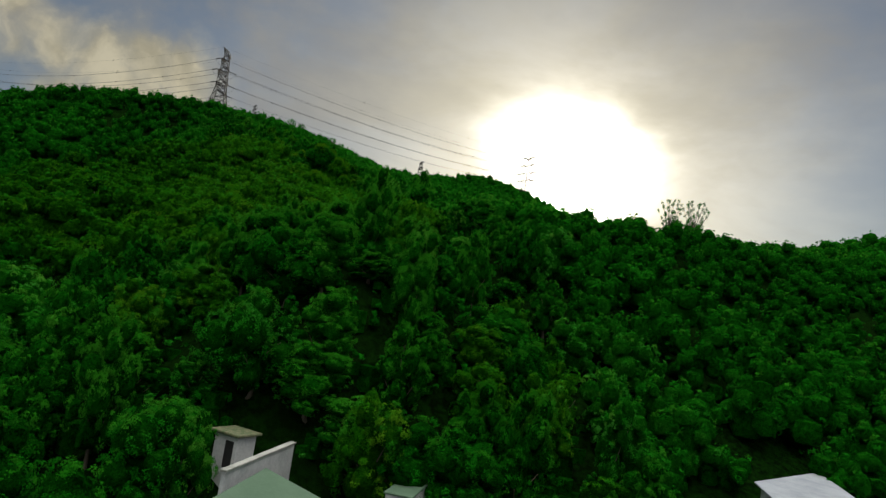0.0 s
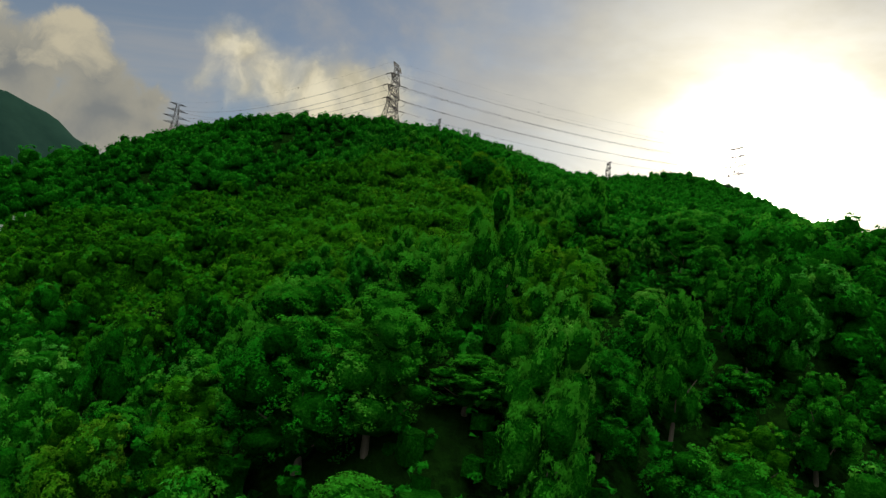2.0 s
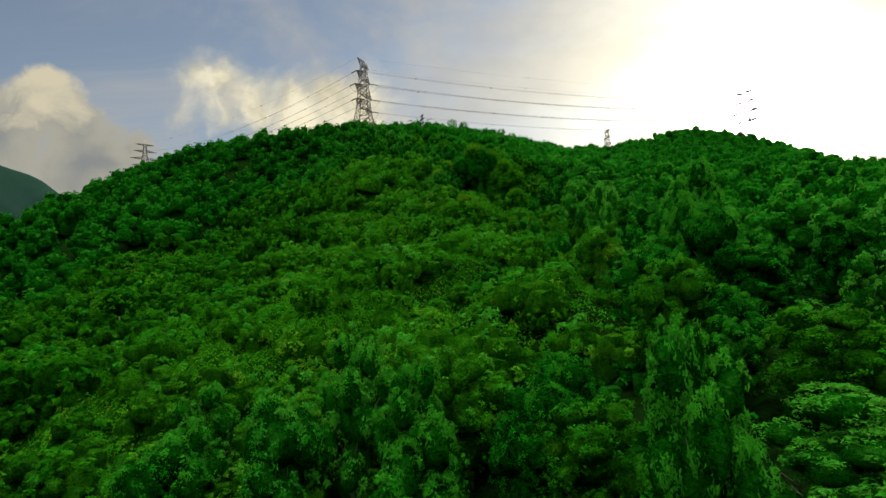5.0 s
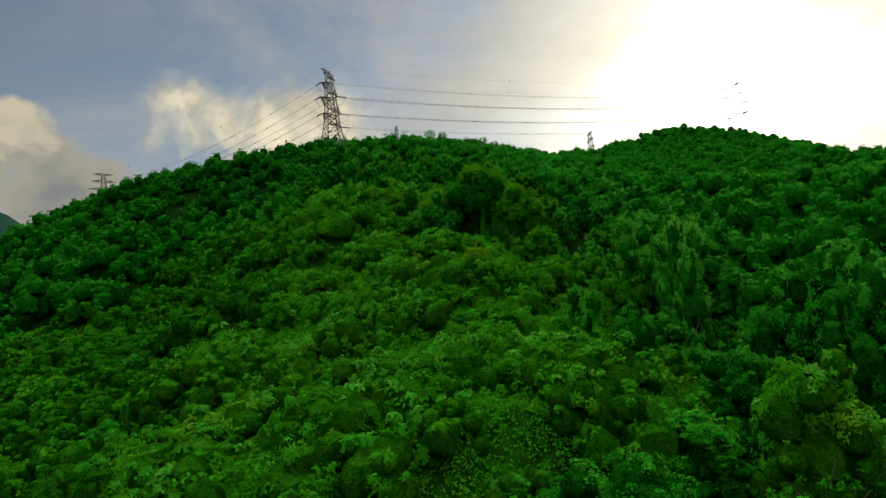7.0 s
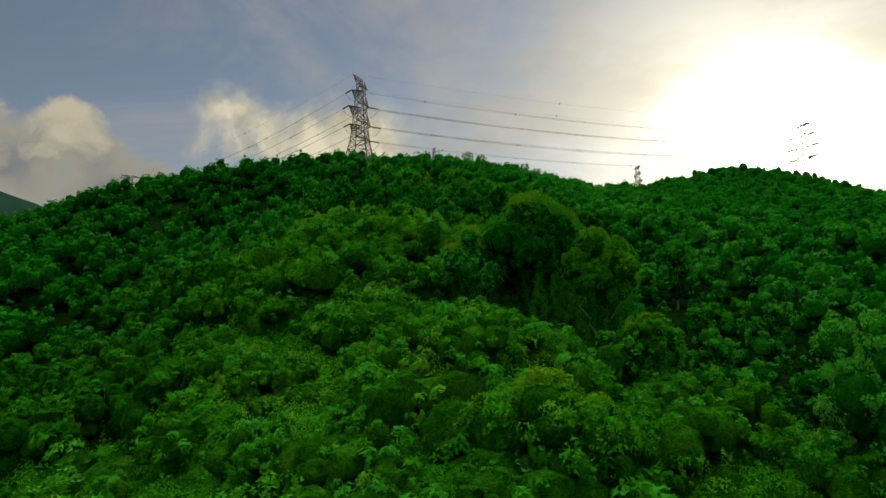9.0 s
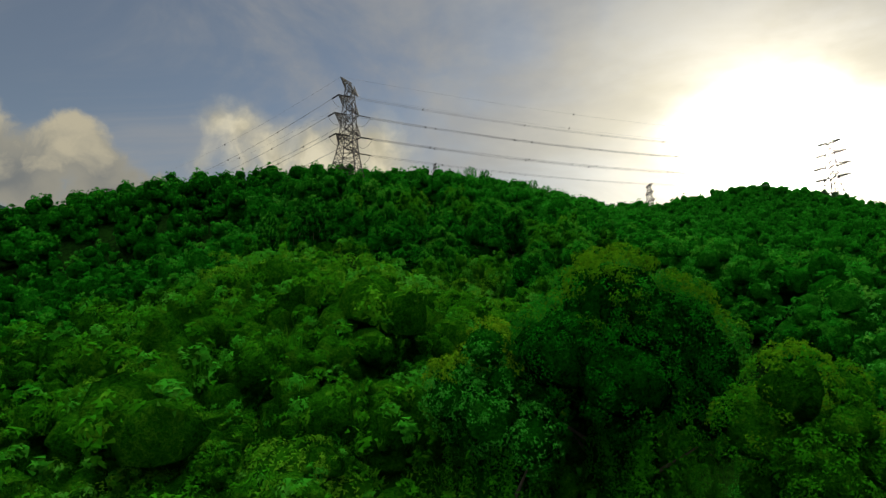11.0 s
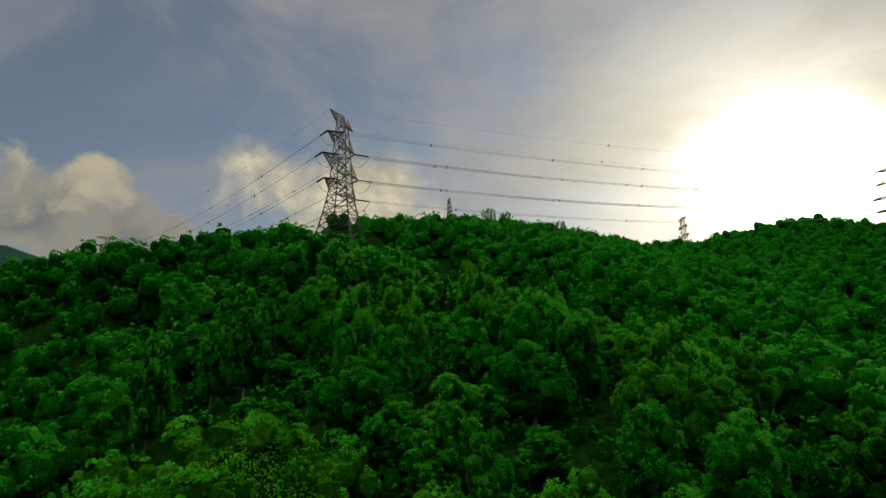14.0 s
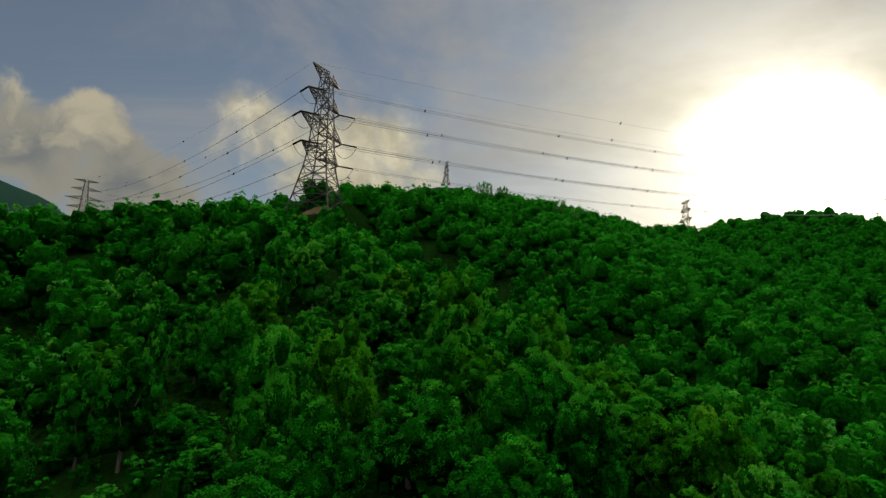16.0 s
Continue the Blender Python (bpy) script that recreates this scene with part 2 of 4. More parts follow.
MOSS = make_plain("mossy_concrete", (0.03, 0.075, 0.02), (0.17, 0.16, 0.10), 2.4, 0.95, 0.0, 0.6)
ROOF_GREEN = make_plain("green_metal_roof", (0.05, 0.10, 0.06), (0.08, 0.14, 0.09), 0.5, 0.6)
ROOF_GREY = make_plain("grey_metal_roof", (0.20, 0.225, 0.26), (0.32, 0.345, 0.385), 0.4, 0.55, 0.1)
PALE_WOOD = make_plain("bleached_wood", (0.30, 0.27, 0.22), (0.52, 0.48, 0.40), 1.5, 0.9)
DARK = make_plain("dark_opening", (0.01, 0.01, 0.012), (0.03, 0.03, 0.03), 1.0, 0.6)


# ---- lay of the land ----
# hills: centre x, y, height, half widths along and across, turn
HILLS = [
    (-163.3, 360.7, 64.3, 99.7, 106.0, 0.40),
    (4.3, 231.6, 46.6, 83.1, 125.1, -1.39),
    (3.8, 99.7, 12.1, 19.1, 41.8, -1.77),
    (-10.5, 66.7, 17.0, 13.5, 12.0, 0.78),
    (-232.7, 199.9, 29.1, 109.9, 69.4, 0.85),
    (-287.8, 452.2, 21.8, 92.5, 146.1, 0.78),
    (215.7, 577.8, 31.1, 15.8, 69.2, -0.80),
    (52.4, 709.0, 168.9, 178.3, 140.9, -1.20),
    (356.9, 252.0, 123.9, 111.0, 157.5, 1.05),
    (-337.3, 643.1, 115.6, 208.9, 184.7, 0.03),
    (-144.7, 568.7, 54.3, 118.4, 58.3, 1.71),
    (-42.6, 171.0, 6.0, 13.4, 21.8, 0.21),
    (-98.1, 325.7, -10.8, 47.6, 12.0, -0.54),
    (27.6, 434.6, 37.3, 88.5, 79.7, 0.60),
    (49.6, 147.2, 17.2, 25.7, 84.3, 2.06),
    (-2460.0, 1710.0, 596.0, 400.0, 530.0, -0.60), (-380.0, 1130.0, 334.0, 130.0, 110.0, 0.0),
    (-493.0, 580.0, 84.0, 80.0, 80.0, 0.0),
]


# swells and hollows on the hills: x, y, height, half width
SWELLS = [
    (-100, 260, 3.2, 80), (50, 660, 1.2, 80), (0, 110, 3.1, 80), (-110, 215, -0.3, 26), (-22, 103, -4.1, 16), (-200, 210, -2.2, 45),
    (-140, 570, -4.3, 45), (-70, 199, 6.3, 16), (-94, 187, -9.6, 16), (-58, 223, -4.7, 16), (-130, 235, -6.9, 16), (-118, 295, 3.0, 16),
    (-150, 315, -4.2, 26), (-150, 275, 2.7, 26), (-34, 187, -3.7, 16), (-10, 175, 3.3, 16), (130, 570, -3.8, 45), (-50, 690, -4.2, 45),
    (-80, 600, 2.2, 45), (-110, 480, 1.1, 45), (-70, 247, 2.1, 16), (-106, 247, -3.5, 16), (-40, 185, -7.0, 8),
    (-17, 163, -6.0, 8),
]


def canopy(x, y):
    """Height of the tops of the wood."""
    x, y = np.asarray(x, float), np.asarray(y, float)
    h = np.full(x.shape, 4.62)
    for x0, y0, a, su, sv, turn in HILLS:
        c, s = math.cos(turn), math.sin(turn)
        u, v = (c * (x - x0) + s * (y - y0)) / su, (c * (y - y0) - s * (x - x0)) / sv
        h = h + a * np.exp(-0.5 * (u * u + v * v))
    for x0, y0, a, w in SWELLS:
        h = h + a * np.exp(-0.5 * ((x - x0) ** 2 + (y - y0) ** 2) / w ** 2)
    return h


def waves(x, y, size, seed):
    """Smooth uneven waves of about that size, -1 to 1."""
    r = np.random.RandomState(seed)
    out = 0
    for k in range(7):
        a, p = r.uniform(0, 6.283), r.uniform(0, 6.283)
        f = 6.283 / size * r.uniform(0.6, 1.6)
        out = out + np.sin(f * (np.cos(a) * x + np.sin(a) * y) + p + 1.3 * np.sin(0.6 * f * (np.cos(a + 1.7) * x + np.sin(a + 1.7) * y)))
    return out / 3.6


def vines(x, y):
    """1 where creepers cover the slope, 0 in the wood."""
    x, y = np.asarray(x, float), np.asarray(y, float)
    c, s = math.cos(0.32), math.sin(0.32)
    u, v = (c * (x + 66) + s * (y - 160)) / 42, (c * (y - 160) - s * (x + 66)) / 66
    q = 1 - np.sqrt(u * u + v * v)
    q = np.maximum(q, 1 - np.hypot((x + 106) / 30, (y - 126) / 24)) + 0.22 * waves(x, y, 40, 5)
    return np.clip(q / 0.25 + 0.5, 0, 1)


def ground(x, y):
    v = vines(x, y)
    depth = 8.6 * (1 - v) + 1.6 * v
    depth = depth * (1 - np.exp(-((np.hypot(x + 139, y - 356) / 11) ** 4)))
    mound = v * (1.2 * np.abs(waves(x, y, 6.0, 10)) - 0.4 + 1.9 * np.abs(waves(x, y, 12, 8)) + 1.6 * np.maximum(0, waves(x, y, 26, 9)) - 0.9)
    far = np.clip((np.hypot(x, y) - 900) / 600, 0, 1)
    return canopy(x, y) - depth * (1 - far) + mound + far * (16 * waves(x, y, 260, 3) + 7 * waves(x, y, 90, 4)) * np.clip(canopy(x, y) / 120, 0, 1)


def spaced(lo, hi, step, far, grow):
    """Even steps between lo and hi, growing ones out to -far and far."""
    mid = list(np.arange(lo, hi + 0.1, step))
    a, b, s = [], [], step
    while not b or b[-1] < far:
        s *= grow
        b.append((b[-1] if b else hi) + s)
    s = step
    while not a or a[-1] > -far:
        s *= grow
        a.append((a[-1] if a else lo) - s)
    return np.array(a[::-1] + mid + b)


def shift(q, n):
    """Faces that start n verts later; -1 marks the missing corner of a triangle."""
    return np.where(q < 0, -1, q + n)


def mesh_from(name, verts, faces, mats, index=None, smooth=False):
    """A mesh from rows of four corners, the last of them -1 in a triangle."""
    me = bpy.data.meshes.new(name)
    n = len(faces)
    faces = np.asarray(faces)
    sides = np.where(faces[:, 3] < 0, 3, 4)
    flat = faces.ravel()
    flat = flat[flat >= 0]
    me.vertices.add(len(verts))
    me.vertices.foreach_set("co", np.ascontiguousarray(verts, dtype=np.float32).ravel())
    me.loops.add(len(flat))
    me.loops.foreach_set("vertex_index", np.ascontiguousarray(flat, dtype=np.int32))
    me.polygons.add(n)
    me.polygons.foreach_set("loop_start", np.ascontiguousarray(np.cumsum(sides) - sides, dtype=np.int32))
    for m in mats:
        me.materials.append(m)
    if index is not None:
        me.polygons.foreach_set("material_index", np.ascontiguousarray(index, dtype=np.int32))
    me.polygons.foreach_set("use_smooth", np.full(n, smooth) if index is None else np.asarray(index) > 0.5)
    me.update(calc_edges=True)
    return me


def make_ground():
    xs, ys = spaced(-150, 60, 1.6, 4600, 1.036), spaced(20, 280, 1.6, 4600, 1.036)
    gx, gy = np.meshgrid(xs, ys)
    v = np.stack([gx, gy, ground(gx, gy)], -1).reshape(-1, 3)
    w = len(xs)
    i = (np.arange(len(ys) - 1)[:, None] * w + np.arange(w - 1)).ravel()
    q = np.stack([i, i + 1, i + 1 + w, i + w], 1)
    tagged(new("ground", mesh_from("ground", v, q, [SOIL], None, True)), "green hillside rising to a ridge, overgrown forest floor darkened for shade", "ground", "", "structure")


make_ground()


# ---- plants ----
def cube_ball(n):
    """A ball of six n by n faces: verts and quads."""
    vs, qs = [], []
    t = np.tan(np.linspace(-math.pi / 4, math.pi / 4, n + 1))
    a, b = np.meshgrid(t, t)
    o = np.ones_like(a)
    for face in ((a, b, o), (b, a, -o), (o, a, b), (-o, b, a), (b, o, a), (a, -o, b)):
        p = np.stack(face, -1).reshape(-1, 3)
        p = p / np.linalg.norm(p, axis=1, keepdims=True)
        i = (np.arange(n)[:, None] * (n + 1) + np.arange(n)).ravel() + sum(len(v) for v in vs)
        vs.append(p)
        qs.append(np.stack([i, i + 1, i + n + 2, i + n + 1], 1))
    return np.concatenate(vs), np.concatenate(qs)


def leaves_on(r, at, normal, size, droop=0.25, slim=0.62, loose=0.34):
    """A pointed leaf spray at every place, lying like a shingle on the clump that bears it: verts and triangles."""
    n = len(at)
    nm = normal / (np.linalg.norm(normal, axis=1, keepdims=True) + 1e-9) + r.normal(0, loose, (n, 3))
    nm /= np.linalg.norm(nm, axis=1, keepdims=True)
    along = np.cross(nm, r.normal(0, 1, (n, 3)))
    along /= np.linalg.norm(along, axis=1, keepdims=True) + 1e-9
    along = along + (0, 0, -droop)
    along -= nm * ((along * nm).sum(1, keepdims=True) - 0.18)
    along /= np.linalg.norm(along, axis=1, keepdims=True)
    side = np.cross(along, nm)
    side /= np.linalg.norm(side, axis=1, keepdims=True) + 1e-9
    s = (size * r.uniform(0.6, 1.4, n))[:, None]
    back = at - along * s * 0.45
    v = np.stack([back - side * s * slim * 0.5, back + side * s * slim * 0.5, at + along * s * 0.6], 1).reshape(-1, 3)
    return v, np.column_stack([np.arange(3 * n).reshape(-1, 3), np.full(n, -1)])


def crown(seed, width, height, base, lobes, n, size, cells=3, tips=0.0, per=22, core=0.80):
    """A crown of lobes covered in tufts of leaves: verts, faces, slot (0 leaves, 1 inner mass darkened for shade, 2
    young tips).
    base: height of its underside; tips: share of young tufts in the upper half; per: leaves in a tuft."""
    r = np.random.RandomState(seed)
    bv, bq = cube_ball(cells)
    vs, qs, ms, count = [], [], [], 0
    cs, rs = [], []
    for k in range(lobes):
        g = (k + 0.5) / lobes
        el = math.asin(1 - 1.55 * g)
        az = k * 2.4 + r.uniform(-0.4, 0.4)
        out = r.uniform(0.52, 0.80)
        c = np.array([math.cos(az) * (0.25 + 0.75 * math.cos(el)) * width / 2 * out, math.sin(az) * (0.25 + 0.75 * math.cos(el)) * width / 2 * out,
                      base + height * (0.46 + 0.42 * math.sin(el) * r.uniform(0.8, 1.12))])
        cs.append(c)
        rs.append(width * r.uniform(0.14, 0.25))
    for k in (0.30, 0.52):
        cs.append(np.array([0, 0, base + height * k]))
        rs.append(width * 0.27)
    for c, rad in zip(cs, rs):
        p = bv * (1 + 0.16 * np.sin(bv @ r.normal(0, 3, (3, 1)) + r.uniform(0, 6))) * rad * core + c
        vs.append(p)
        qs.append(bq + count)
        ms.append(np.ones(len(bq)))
        count += len(p)
    C, R = np.array(cs), np.array(rs)
    # tufts sit on the outside of the lobes, most of them on top, none inside another lobe
    m = max(8, n // per)
    pick = r.choice(lobes, 5 * m, p=R[:lobes] ** 2 / (R[:lobes] ** 2).sum())
    d = r.normal(0, 1, (5 * m, 3))
    d[:, 2] += 0.55
    d /= np.linalg.norm(d, axis=1, keepdims=True)
    t = C[pick] + d * R[pick][:, None] * r.uniform(0.84, 1.06, (5 * m, 1))
    gap = np.linalg.norm(t[:, None] - C[None], axis=2) / R[None]
    gap[np.arange(5 * m), pick] = 9
    ok = np.nonzero(gap.min(1) > 0.92)[0][:m]
    t, d, tr = t[ok], d[ok], np.minimum(R[pick[ok]] * r.uniform(0.26, 0.46, len(ok)), 0.6 * size / 0.18)
    ripple = np.sin(t[:, 0] * 15 / width + seed) + np.sin(t[:, 1] * 14 / width + 2 * seed)
    crest = (t[:, 2] - base) / height * 2.4 + 0.45 * ripple + r.normal(0, 0.25, len(ok))
    young = crest > np.quantile(crest, 1 - 0.6 * tips)
    w = tr ** 2 * (1 + 0.3 * young)
    who = r.choice(len(ok), n, p=w / w.sum())
    e = r.normal(0, 0.75, (n, 3)) + d[who] * 1.1 + (0, 0, 0.30)
    e /= np.linalg.norm(e, axis=1, keepdims=True)
    at = t[who] + e * tr[who][:, None] * r.uniform(0.65, 1.05, (n, 1))
    v, q = leaves_on(r, at, e, size)
    vs.append(v)
    qs.append(shift(q, count))
    ms.append(np.where(young[who], 2, 0))
    return np.concatenate(vs), np.concatenate(qs), np.concatenate(ms)


def tube(path, radii, sides=6):
    """A tapering tube along points: verts and quads."""
    p = np.asarray(path, float)
    t = np.gradient(p, axis=0)
    t /= np.linalg.norm(t, axis=1, keepdims=True) + 1e-9
    ref = np.where(np.abs(t[:, 2:3]) > 0.9, (1.0, 0, 0), (0, 0, 1.0))
    u = np.cross(t, ref)
    u /= np.linalg.norm(u, axis=1, keepdims=True)
    w = np.cross(t, u)
    a = np.arange(sides) * 2 * math.pi / sides
    v = p[:, None] + np.asarray(radii, float)[:, None, None] * (np.cos(a)[:, None] * u[:, None] + np.sin(a)[:, None] * w[:, None])
    k, j = np.meshgrid(np.arange(len(p) - 1), np.arange(sides), indexing="ij")
    k, j, j2 = k.ravel(), j.ravel(), (j.ravel() + 1) % sides
    return v.reshape(-1, 3), np.stack([k * sides + j, k * sides + j2, (k + 1) * sides + j2, (k + 1) * sides + j], 1)


def joined(pieces):
    """One set of verts and quads from several."""
    vs, qs, n = [], [], 0
    for v, q in pieces:
        vs.append(v)
        qs.append(shift(q, n))
        n += len(v)
    return np.concatenate(vs), np.concatenate(qs)


def trunk(seed, height, width, thick):
    """A tapered, slightly bent trunk with limbs that spread into the crown."""
    r = np.random.RandomState(seed + 77)
    k = np.linspace(0, 1, 6)
    bend = np.cumsum(r.normal(0, 0.10, (6, 2)), 0)
    main = np.column_stack([bend * (k > 0)[:, None], k * height * 0.8 - 0.6])
    out = [tube(main, thick * (1.15 - 0.9 * k), 7)]
    for j in range(5):
        s = main[2 + j % 3]
        a = j * 1.26 + r.uniform(0, 0.6)
        tip = s + (math.cos(a) * width * 0.33, math.sin(a) * width * 0.33, height * r.uniform(0.18, 0.32))
        mid = (s + tip) / 2 + (0, 0, -0.25)
        out.append(tube([s, mid, tip], [thick * 0.5, thick * 0.34, thick * 0.12], 5))
    return joined(out)


def part(name, mesh, parent, label=""):
    ob = new(name, mesh)
    ob.parent = parent
    return tagged(ob, label)


KINDS = [
    # width, crown height, underside, lobes, leaf size, leaves, label
    (5.8, 8.8, -0.4, 14, 0.34, LEAF, "broad green tree with a dense lumpy crown"),
    (4.9, 9.2, -0.4, 13, 0.31, LEAF, "rounded dark green broadleaf tree on the slope"),
    (6.6, 8.2, -0.4, 15, 0.36, LEAF, "wide spreading green tree with heaped foliage"),
    (4.9, 9.8, -0.4, 12, 0.33, LEAF_YOUNG, "tall young tree with pale yellowish green leaves"),
    (5.2, 8.6, -0.4, 13, 0.38, LEAF_VINE, "tree with hanging leafy boughs of fresh green"),
    (6.2, 9.0, -0.4, 14, 0.31, LEAF, "large evergreen tree with small deep green leaves"),
    (5.0, 8.0, -0.4, 12, 0.34, LEAF_YOUNG, "bushy tree with light green leaf tips"),
    (5.4, 9.4, -0.4, 14, 0.34, LEAF_VINE, "creeper-clad tree with a ragged green crown"),
]


def tree_model(k, n, fine):
    width, height, base, lobes, size, mat, label = KINDS[k]
    v, q, m = crown(10 + k, width, height, base, lobes, n, size * fine, 3 if n > 5000 else 2, 0.25, 30)
    root = new("tree")
    tagged(root, label, "tree", "trees of the hillside")
    tv, tq = trunk(k, base + height * 0.75, width, 0.20)
    part("trunk", mesh_from("trunk", tv, tq, [BARK], None, True), root, "grey-brown bark")
    inner = {LEAF_YOUNG: INNER_WOOD_SHADE, LEAF_VINE: INNER_VINE_SHADE}.get(mat, INNER_SHADE)
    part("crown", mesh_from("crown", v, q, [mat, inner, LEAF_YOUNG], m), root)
    return root


WAY = np.array([(-1.0, -10.0), (2.0, 24.0), (-10.0, 69.0), (-30.0, 128.0), (-41.0, 167.0), (-55.0, 214.0), (-75.0, 265.0)])


def off_way(x, y):
    """Distance in plan from the valley line that leads up the spur."""
    best = np.full(np.shape(x), 1e9)
    for a, b in zip(WAY[:-1], WAY[1:]):
        e = b - a
        t = np.clip(((x - a[0]) * e[0] + (y - a[1]) * e[1]) / (e @ e), 0, 1)
        best = np.minimum(best, np.hypot(x - a[0] - t * e[0], y - a[1] - t * e[1]))
    return best


def spots(seed, x0, x1, y0, y1, step):
    """Jittered places on a grid."""
    r = np.random.RandomState(seed)
    x, y = np.meshgrid(np.arange(x0, x1, step), np.arange(y0, y1, step))
    x = x + (np.arange(x.shape[0]) % 2)[:, None] * step / 2
    return np.stack([(x + r.uniform(-0.38, 0.38, x.shape) * step).ravel(), (y + r.uniform(-0.38, 0.38, y.shape) * step).ravel()], 1)


# clearings: x, y, radius
CLEAR = [(-141, 355, 7.5), (-13.0, 46.5, 4.0), (-1.0, 45.0, 3.6), (38.0, 60.0, 9.0), (-8.0, 39.0, 6.0), (-12.0, 41.5, 4.5), (-67, 96, 3.5)]
OUTLOOKS = [(0.0, 0.0, 32.0), (2.0, 24.0, 40.0), (-10.0, 69.0, 54.0), (-25.0, 110.0, 66.0), (-41.0, 167.0, 82.0), (-55.0, 214.0, 100.0)]


def is_free(x, y):
    return all(math.hypot(x - a, y - b) > r for a, b, r in CLEAR)


def overlooked(p, rise=7.0):
    """True for places that are not hidden behind a hill from every outlook over the valley."""
    out = np.zeros(len(p), bool)
    z = canopy(p[:, 0], p[:, 1]) + rise
    for ox, oy, oz in OUTLOOKS:
        clear = np.ones(len(p), bool)
        for f in np.linspace(0.04, 0.97, 48):
            clear &= canopy(ox + (p[:, 0] - ox) * f, oy + (p[:, 1] - oy) * f) < oz + (z - oz) * f + 0.5
        turn = np.degrees(np.arctan2(-(p[:, 0] - ox), p[:, 1] - oy))
        out |= clear & (turn > -52) & (turn < 72)
    return out


def baked(models, places, r, lift=0.0):
    """Models set down at places (x, y, scale) and joined into one mesh's arrays."""
    vs, qs, ms, n = [], [], [], 0
    zs = ground(places[:, 0], places[:, 1])
    for (x, y, s), z in zip(places, zs):
        v, q, m = models[r.randint(len(models))]
        a = r.uniform(0, 6.283)
        c, sn = math.cos(a), math.sin(a)
        sx = s * r.uniform(0.9, 1.12)
        w = np.stack([(c * v[:, 0] - sn * v[:, 1]) * sx + x, (sn * v[:, 0] + c * v[:, 1]) * sx + y, v[:, 2] * s + z + lift], 1)
        vs.append(w)
        qs.append(shift(q, n))
        ms.append(m)
        n += len(w)
    return np.concatenate(vs), np.concatenate(qs), np.concatenate(ms)


# kinds of young pale tree, and where they stand together: x, y, radius
YOUNG, YOUNG_STANDS = (3, 6), [(-16.0, 62.0, 8.0), (-4.0, 63.0, 6.0), (-12.0, 80.0, 7.0), (-14.0, 168.0, 12.0), (-62.0, 244.0, 9.0)]


# large pale trees at the edge of the creepers: x, y, top, width factor
LARGE = [(-18.5, 167.5, 59.6, 1.35), (-13.0, 171.5, 61.2, 1.35), (-15.0, 163.0, 57.0, 1.2), (-16.5, 63.8, 36.0, 1.15), (-8.5, 52.8, 22.6, 1.1), (-4.6, 50.8, 19.0, 1.0), (-15.5, 44.5, 14.4, 0.9)]


